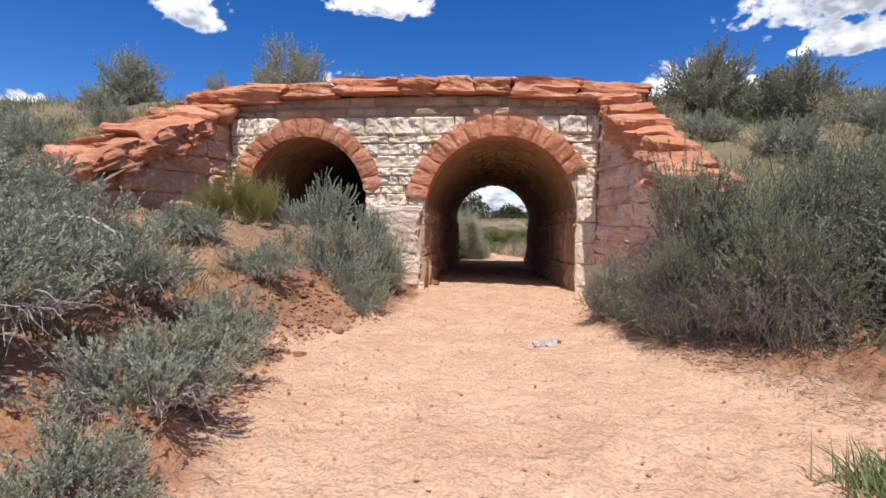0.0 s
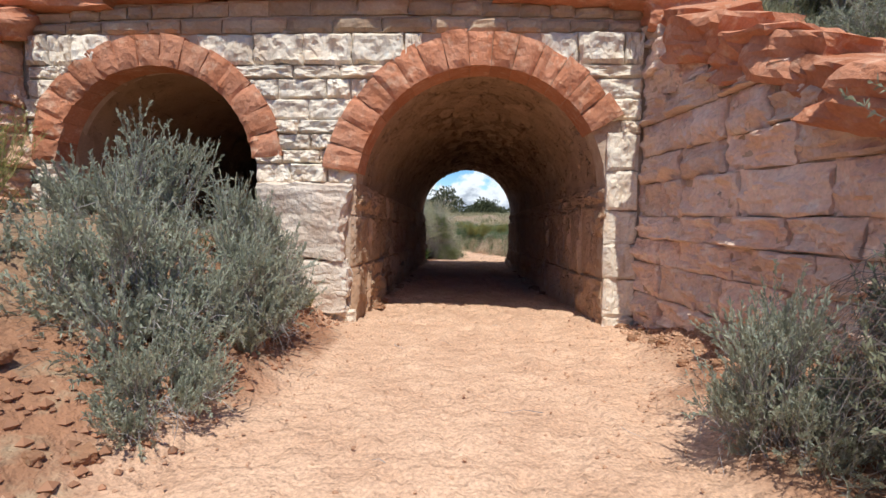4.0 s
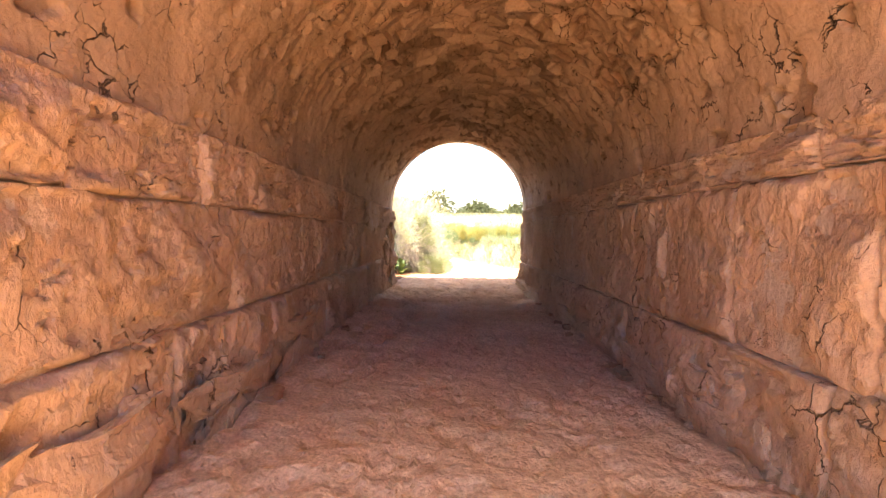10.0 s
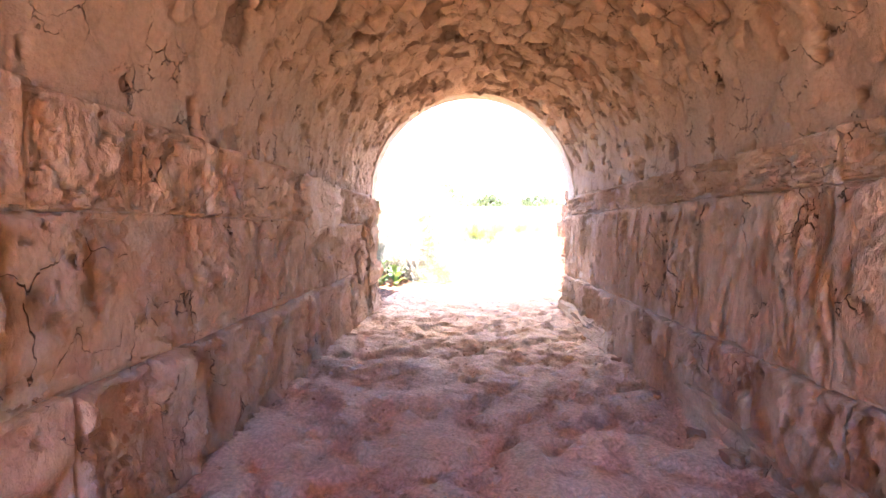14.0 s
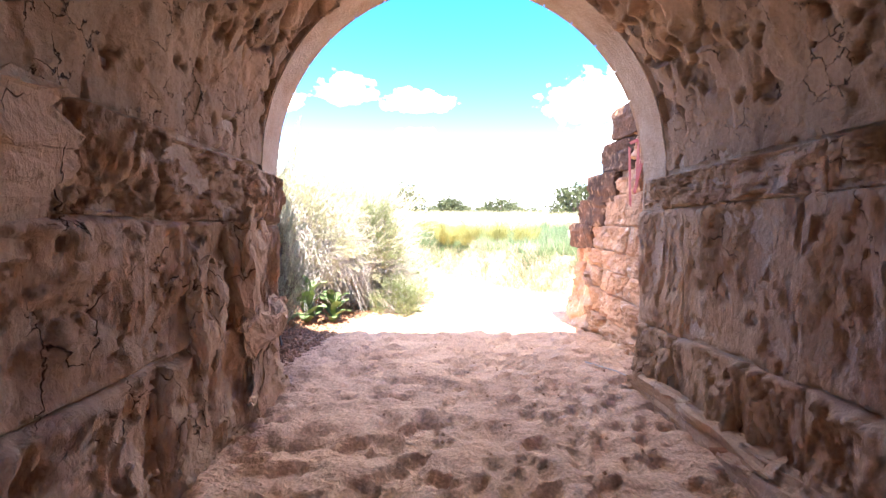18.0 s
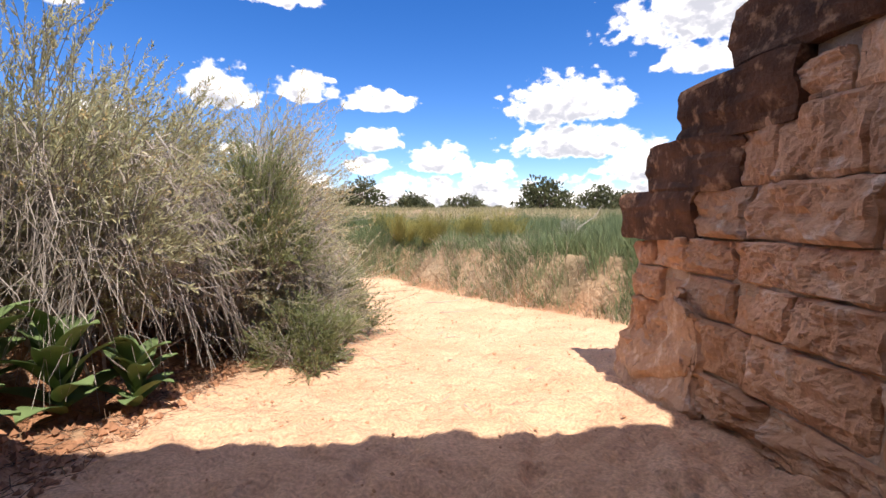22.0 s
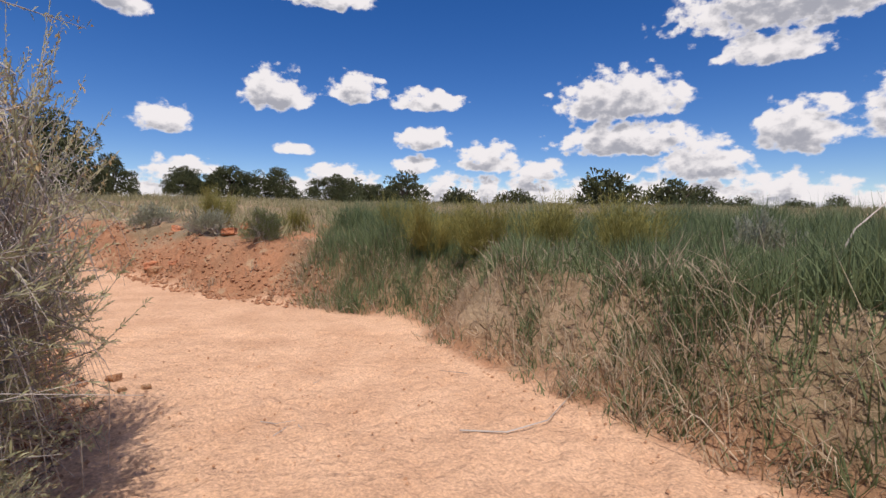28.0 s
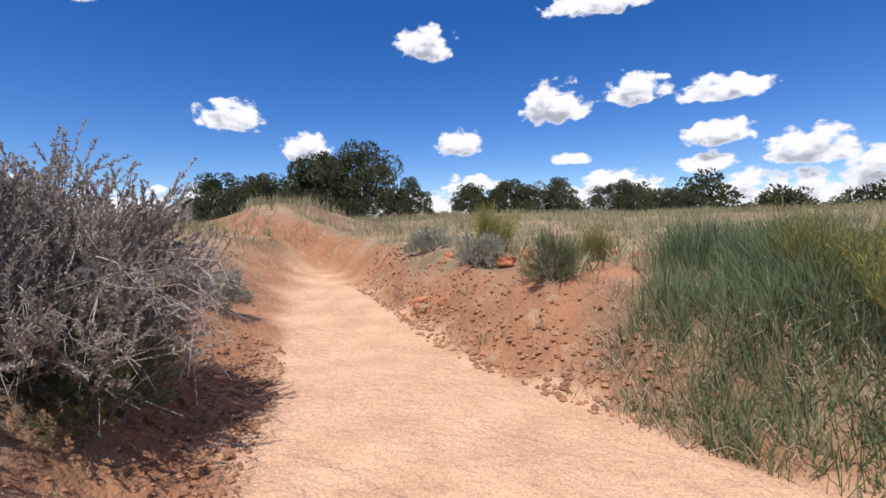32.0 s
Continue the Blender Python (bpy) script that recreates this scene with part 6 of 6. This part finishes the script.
# ---- junipers ----
def juniper_meshes(seed, height, radius, leaves, big=1.0):
    rng = np.random.default_rng(seed)
    n = 9
    az = rng.uniform(0, 2 * math.pi, n)
    ends = np.stack([np.cos(az) * radius * rng.uniform(0.35, 0.8, n), np.sin(az) * radius * rng.uniform(0.35, 0.8, n), height * rng.uniform(0.35, 0.85, n)], 1)
    t = np.linspace(0, 1, 5)[None, :, None]
    pts = ends[:, None] * t * [1, 1, 1] + np.array([0, 0, 1.0]) * (0.12 * height * np.sin(t * math.pi))
    lv, lf = stem_arrays(pts, (0.075 * (1.15 - np.linspace(0, 1, 5)))[None] * np.ones((n, 1)))
    trunk_p = np.array([[[0, 0, -0.2], [0.05, 0, 0.3 * height], [0.0, 0.08, 0.62 * height]]])
    tv, tf = stem_arrays(trunk_p, np.array([[0.19, 0.13, 0.05]]))
    # clumps of scale leaves
    c = 95
    u = unit(rng.normal(size=(c, 3)))
    u[:, 2] = np.abs(u[:, 2]) * 1.35 - 0.7
    clump = u * [radius, radius, height * 0.62] * rng.uniform(0.4, 1.0, (c, 1)) ** 0.6 + [0, 0, height * 0.42]
    clump[:, 2] = np.maximum(clump[:, 2], 0.06 * height)
    side_az = np.arctan2(clump[:, 1], clump[:, 0])
    clump[:, :2] *= (1 + 0.3 * np.sin(side_az * 2 + seed) + 0.15 * np.sin(side_az * 5 + 2 * seed))[:, None]
    clump[:, 2] *= 1 + 0.18 * np.sin(side_az * 3 + 1.7 * seed)
    size = rng.uniform(0.2, 0.42, c) * radius * 0.62
    pick = rng.integers(0, c, leaves)
    off = unit(rng.normal(size=(leaves, 3))) * rng.uniform(0.3, 1.0, (leaves, 1)) ** 0.5
    where = clump[pick] + off * size[pick][:, None] * [1, 1, 0.85]
    way = unit(off + [0, 0, 0.5] + 0.4 * rng.normal(size=(leaves, 3)))
    v, f = leaf_arrays(where, way, big * 0.2 * rng.uniform(0.6, 1.3, leaves), big * 0.085 * rng.uniform(0.7, 1.3, leaves), rng)
    return mesh_of("trunk", tv, tf, BARK, True), mesh_of("limbs", lv, lf, BARK), mesh_of("crown", v, f, JUNIPER)


trees = []
for k in range(4):
    trees.append(juniper_meshes(60 + k, 3.6 + 0.3 * k, 2.1 + 0.2 * (k % 3), 13000, 0.9))
for k in range(4):
    trees.append(juniper_meshes(60 + k, 3.6 + 0.3 * k, 2.1 + 0.2 * (k % 3), 2400, 1.9))


def juniper(kind, x, y, size, tall=1.0, turn=0.0, z=None):
    ob = thing("juniper", "dark green juniper with a ragged crown in dry grass", "tree", "junipers on the skyline", place=pose(x, y, float(ground_height(x, y)) - 0.05 if z is None else z, 0, 0, turn))
    ob.scale = (size, size, size * tall)
    for name, me in zip(("trunk", "bough_frame", "crown"), trees[kind]):
        part(name, me, ob)
    return ob


# -- fallen twigs and leaf litter under the shrubs; fresh grass beside the track --
def litter_patch(label, x, y, seed, mat):
    r = np.random.default_rng(seed)
    return grass_patch("leaf_litter", label, "litter", x, y, ground_height(x, y) + 0.03, r.uniform(0.04, 0.16, len(x)), mat, seed, 5.0, 0.005, 0.1)


lrng = np.random.default_rng(91)
# litter laid thicker and coloured darker to carry the bushes' shade as well
x, y = lrng.uniform(-7.0, -0.6, 42000), lrng.uniform(13.0, 26.5, 42000)
ol, orr = past_edges(x, y)
keep = (ol > 0.02) & (lrng.uniform(size=len(x)) < 0.15 + 0.85 * np.exp(-((ol - 0.5) / 0.8) ** 2))
litter_patch("brown leaf litter and broken twigs, darkened for shade under the shrubs", x[keep], y[keep], 92, leaf_material("shade_brown_litter", (0.06, 0.04, 0.028), (0.2, 0.13, 0.085), (0.46, 0.38, 0.3), 0))
x, y = lrng.uniform(-5.5, -1.5, 12000), lrng.uniform(-9.0, -0.3, 12000)
ol, orr = past_edges(x, y)
keep = (ol > 0.02) & (lrng.uniform(size=len(x)) < 0.2 + 0.8 * fbm(x, y, 0, 3, 93))
litter_patch("grey broken twigs on the red bank", x[keep], y[keep], 94, leaf_material("grey_litter", (0.1, 0.07, 0.05), (0.3, 0.22, 0.16), (0.55, 0.48, 0.4), 0))
x, y = lrng.uniform(1.5, 3.6, 7000), lrng.uniform(-8.5, -2.4, 7000)
ol, orr = past_edges(x, y)
keep = (orr > 0.0) & (lrng.uniform(size=len(x)) < 0.7)
litter_patch("broken twigs under the big shrub", x[keep], y[keep], 95, leaf_material("twig_litter", (0.1, 0.07, 0.05), (0.32, 0.25, 0.19), (0.6, 0.53, 0.45), 0))
x, y = tufts(lrng, 260, (1.5, 2.9, -9.2, -8.0), lambda a, b: 0.9 + 0 * a, 16, 0.06)
grass_patch("green_grass", "fresh green grass beside the track", "grass", x, y, ground_height(x, y), lrng.uniform(0.12, 0.3, len(x)), GREEN, 96, 0.5, 0.009, 0.8)
shrub("sagebrush", "small sagebrush at the foot of the pier", "shrub", SAGE_FINE, -2.75, -0.65, None, 30, (0.55, 0.55, 0.8))
shrub("snakeweed", "low green weed at the foot of the pier", "shrub", YELLOW_CLUMP, -2.2, -0.55, None, 30, (0.4, 0.4, 0.3))
for kind, x, y, size, tall in ((0, 22, 76.5, 1.6, 1), (1, 33, 82.5, 1.6, 0.95), (2, 38, 84.5, 1.3, 0.95), (3, -3, 86.5, 1.5, 1), (0, 5, 90.5, 1.4, 0.9), (1, -10, 84.5, 1.45, 0.95), (2, 13, 88.5, 1.3, 0.8)):
    juniper(4 + kind, x, y, size, tall, 40 * kind + x)
trng = random.Random(3)
for k in range(60):
    a = radians(-66 + 108 * k / 60 + trng.uniform(-1, 1))
    d = trng.uniform(88, 125)
    juniper(4 + k % 4, d * math.sin(a), 18.5 + d * math.cos(a), trng.uniform(1.1, 1.55), trng.uniform(0.7, 0.95), trng.uniform(0, 360))
# the stand on the rise beyond the bend of the track
for kind, x, y, size, tall in ((1, -24.5, 46, 1.35, 1), (2, -22.3, 47.5, 1.3, 1.05), (0, -27, 48.5, 1.25, 0.95), (3, -20.3, 50.5, 0.75, 1), (2, -30.5, 42.5, 1, 0.9), (0, -17.5, 54.5, 0.8, 0.85), (1, -15, 56.5, 0.95, 0.8), (3, -12, 58.5, 0.85, 0.8), (2, -8.5, 64.5, 0.95, 0.8), (1, -5, 68.5, 1, 0.8), (0, -36, 50.5, 1.3, 0.85)):
    juniper(kind, x, y, size, tall, 70 * kind + x)


# ---- big-leaved mulleins ----
def leaf_mesh(seed, length, width):
    u, v = np.meshgrid(np.linspace(0, 1, 9), np.linspace(-1, 1, 5), indexing="ij")
    half = width * np.sin(np.clip(u * 0.94 + 0.06, 0, 1) * math.pi) ** 0.7 * (1 - 0.25 * u)
    z = 0.55 * length * np.sin(u * 2.1) * 0.6 + 0.12 * width * np.abs(v) + 0.05 * width * fbm(u * 4 + seed, v * 2, seed, 2, seed)
    p = np.stack([u * length * 0.9, v * half, z], -1).reshape(-1, 3)
    lower = p - [0, 0, 0.003]
    n = len(p)
    f = grid_faces(9, 5)
    return mesh_of("leaf", np.concatenate([p, lower]), np.concatenate([f, f[:, ::-1] + n]), BROAD, True)


BROAD = leaf_material("broad_leaves", (0.09, 0.14, 0.055), (0.22, 0.3, 0.12), None, 0.2)
LEAVES = [leaf_mesh(k, 0.34, 0.075) for k in range(3)]
for x, y, size in ((-2.15, 15.5, 1.5), (-1.8, 15.75, 1.1), (-2.5, 15.2, 1.5), (-2.3, 14.7, 1.2), (-5.35, 22.8, 1), (-4.7, 22.7, 0.8), (-5.9, 22.5, 1)):
    plant = thing("mullein", "mullein rosette of broad soft green leaves", "plant", "mulleins by the track", place=pose(x, y, float(ground_height(x, y)), 0, 0, 40 * x))
    plant.scale = (size, size, size)
    for k in range(14):
        ob = part("leaf", LEAVES[k % 3], plant)
        ob.matrix_basis = pose(0, 0, 0.02 + 0.02 * k, rnd.uniform(-10, 10), rnd.uniform(-42, -8) if k > 4 else rnd.uniform(-8, 12), 137 * k)

# ---- stones, clods and sticks on the ground ----
rocks = random.Random(21)


def rock(x, y, size, box, label, category="rock", group="", z=None, flat=0.6):
    ob = new("rock", rocks.choice(box))
    zz = float(ground_height(x, y)) if z is None else z
    ob.matrix_basis = pose(x, y, zz + size * flat * 0.25, rocks.uniform(-12, 12), rocks.uniform(-12, 12), rocks.uniform(0, 360)) @ Matrix.Diagonal((size, size * rocks.uniform(0.6, 1), size * flat, 1))
    return tagged(ob, label, category, group)


for k in range(30):
    rock(rocks.uniform(-6.2, -1.6), rocks.uniform(29.5, 32.7), rocks.uniform(0.1, 0.34), RED_BOX + CLOD_BOX, "red sandstone rock on the eroded bank", "rock", "rocks on the eroded bank")
for k in range(26):
    y = rocks.uniform(-6.5, -0.6)
    rock(-rocks.uniform(1.9, 3.4), y, rocks.uniform(0.05, 0.16), CLOD_BOX, "crumbled red stone at the edge of the track", "rock", "stones beside the track")
for k in range(26):
    y = rocks.uniform(-3.4, -0.1)
    rock(rocks.uniform(1.75, 2.15), y, rocks.uniform(0.04, 0.11), CLOD_BOX, "crumbled stone at the foot of the wing wall", "rock", "stones beside the track")
for k in range(16):
    rock(rocks.choice((-1, 1)) * rocks.uniform(1.42, 1.58), rocks.uniform(1.0, 11.5), rocks.uniform(0.05, 0.16), CLOD_BOX, "fallen stone at the foot of the culvert wall", "rock", "stones along the culvert wall")
for k in range(30):
    a = rocks.uniform(0, 1)
    rock(-2.2 - 3.6 * a + rocks.uniform(-0.4, 0.4), 22.4 + 2.6 * a + rocks.uniform(-0.6, 0.3), rocks.uniform(0.04, 0.13), CLOD_BOX, "clod of red earth beside the track", "rock", "clods beside the track")


def stick(name, label, pts, radius, mat=None):
    p = np.array(pts, float)[None]
    k = p.shape[1]
    v, f = stem_arrays(p, radius * (1.1 - 0.7 * np.linspace(0, 1, k))[None])
    return tagged(new(name, mesh_of(name, v, f, mat or TWIG)), label, "stick")


def on_ground(x, y, up=0.01):
    return (x, y, float(ground_height(x, y)) + up)


stick("stick", "thin curved stick lying on the sand", [on_ground(0.86, 21.7), on_ground(1.2, 21.65, 0.02), on_ground(1.55, 21.85, 0.03), on_ground(1.8, 22.25, 0.02), on_ground(1.95, 22.45)], 0.008)
stick("stick", "thin forked stick lying on the sand", [on_ground(1.0, 20.5), on_ground(1.35, 20.4, 0.02), on_ground(1.6, 20.55)], 0.007)
stick("dead_branch", "bleached dead branch lying in the sagebrush", [on_ground(-4.1, -6.6, 0.45), on_ground(-3.8, -6.65, 0.5), on_ground(-3.45, -6.6, 0.48), on_ground(-3.1, -6.7, 0.44)], 0.02)
stick("dead_branch", "bleached dead branch on the grassy bank", [on_ground(4.0, 22.2, 0.1), on_ground(4.3, 22.3, 0.5), on_ground(4.75, 22.5, 0.75), on_ground(5.0, 22.6, 1.0)], 0.009)
stick("stick", "dry root end lying along the culvert wall", [on_ground(1.45, 13.1), on_ground(1.6, 12.6, 0.02), on_ground(1.7, 12.1, 0.02)], 0.01)
for k in range(70):
    x, y = rocks.choice(((rocks.uniform(-2.0, -1.2), rocks.uniform(14, 18.5)), (rocks.uniform(-2.6, -1.6), rocks.uniform(-7, -0.8)), (rocks.uniform(1.4, 2.2), rocks.uniform(-6.5, -3.5)), (rocks.uniform(-1.2, 1.5), rocks.uniform(-7, 0)), (rocks.uniform(-1, 2), rocks.uniform(15.5, 23.5))))
    a, l = rocks.uniform(0, 6.28), rocks.uniform(0.08, 0.3)
    stick("twig", "dry grey twig fallen on the ground", [on_ground(x, y, 0.005), on_ground(x + l * 0.5 * math.cos(a), y + l * 0.5 * math.sin(a), 0.012), on_ground(x + l * math.cos(a + 0.3), y + l * math.sin(a + 0.3), 0.005)], rocks.uniform(0.002, 0.005))["group"] = "twigs on the ground"

# crumpled pale sheet of litter beside the track
u, v = np.meshgrid(np.linspace(-0.5, 0.5, 16), np.linspace(-0.5, 0.5, 12), indexing="ij")
hz = 0.05 + 0.07 * np.abs(fbm(u * 5, v * 5, 0, 3, 77))
edge = 1 + 0.25 * fbm(u * 3, v * 3, 4, 2, 78)
p = np.stack([u * 0.34 * edge, v * 0.2 * edge, hz], -1).reshape(-1, 3)
f = grid_faces(16, 12)
sheet = new("litter_sheet", mesh_of("litter_sheet", np.concatenate([p, p - [0, 0, 0.004]]), np.concatenate([f, f[:, ::-1] + len(p)]), material("dusty_plastic", (0.5, 0.45, 0.43), 0.5, (0.3, 0.25, 0.25), 9, 40, 0.2, 30), True))
sheet.matrix_basis = pose(0.43, -4.95, float(ground_height(0.43, -4.95)) - 0.05, 0, 0, 25)
tagged(sheet, "crumpled pale plastic sheet lying on the sand", "litter")


# ---- gravel ----
def gravel(name, label, x, y, seed, low, high, mat):
    rng = np.random.default_rng(seed)
    base_v = np.array([(1, 0, 0), (-1, 0, 0), (0, 1, 0), (0, -1, 0), (0, 0, 0.8), (0, 0, -0.8)])
    base_f = np.array([(0, 2, 4), (2, 1, 4), (1, 3, 4), (3, 0, 4), (2, 0, 5), (1, 2, 5), (3, 1, 5), (0, 3, 5)])
    n = len(x)
    size = rng.uniform(low, high, n) ** 1.0
    v = base_v[None] * size[:, None, None] * rng.uniform(0.6, 1.2, (n, 6, 1))
    a = rng.uniform(0, 6.28, n)
    c, s = np.cos(a)[:, None], np.sin(a)[:, None]
    v = np.stack([v[..., 0] * c - v[..., 1] * s, v[..., 0] * s + v[..., 1] * c, v[..., 2]], -1)
    v += np.stack([x, y, ground_height(x, y) + size * 0.25], -1)[:, None]
    f = (np.arange(n)[:, None, None] * 6 + base_f[None]).reshape(-1, 3)
    return tagged(new(name, mesh_of(name, v.reshape(-1, 3), f, mat)), label, "gravel", kind="stuff")


GRIT = leaf_material("grit", (0.3, 0.15, 0.08), (0.55, 0.33, 0.2), (0.7, 0.55, 0.42), 0)
grng = np.random.default_rng(17)
x, y = grng.uniform(-2.6, 3.0, 14000), grng.uniform(-10, 24.5, 14000)
ol, orr = past_edges(x, y)
keep = grng.uniform(size=len(x)) < np.where((ol + orr) > 0, 0.9 * np.exp(-(ol + orr) / 0.6), 0.18 + 0.5 * np.exp(-np.minimum(np.abs(x - np.interp(y, LEFT_Y, LEFT_X)), np.abs(np.interp(y, RIGHT_Y, RIGHT_X) - x)) / 0.25))
gravel("gravel", "loose grit and small stones on the sand", x[keep], y[keep], 5, 0.005, 0.02, GRIT)
CLODS = leaf_material("clods", (0.2, 0.1, 0.055), (0.42, 0.21, 0.115), (0.52, 0.32, 0.2), 0)
x, y = grng.uniform(-3.6, -1.8, 2600), grng.uniform(-8, 0, 2600)
ol, orr = past_edges(x, y)
keep = (ol > 0.05) & (grng.uniform(size=len(x)) < np.exp(-((ol - 0.5) / 0.6) ** 2))
gravel("clods", "crumbled red earth along the foot of the bank", x[keep], y[keep], 6, 0.012, 0.05, CLODS)
x, y = np.concatenate([grng.uniform(-2.6, -1.0, 3500), grng.uniform(-7.5, -1.5, 6000)]), np.concatenate([grng.uniform(13, 19, 3500), grng.uniform(21, 27, 6000)])
ol, orr = past_edges(x, y)
keep = (ol > 0.05) & (grng.uniform(size=len(x)) < np.exp(-((ol - 0.4) / 0.6) ** 2))
gravel("clods", "crumbled red earth beside the track", x[keep], y[keep], 7, 0.012, 0.045, CLODS)
x, y = grng.uniform(1.75, 2.4, 2500), grng.uniform(-6, 0, 2500)
gravel("clods", "stone crumbs at the foot of the wing wall", x, y, 8, 0.006, 0.03, GRIT)
x, y = grng.uniform(-9.5, -1.2, 9000), grng.uniform(26.5, 33.5, 9000)
ol, orr = past_edges(x, y)
keep = (orr > 0.02) & (orr < 1.5) & (grng.uniform(size=len(x)) < np.exp(-((orr - 0.4) / 0.6) ** 2))
gravel("clods", "crumbled red earth on the eroded bank", x[keep], y[keep], 9, 0.015, 0.06, CLODS)
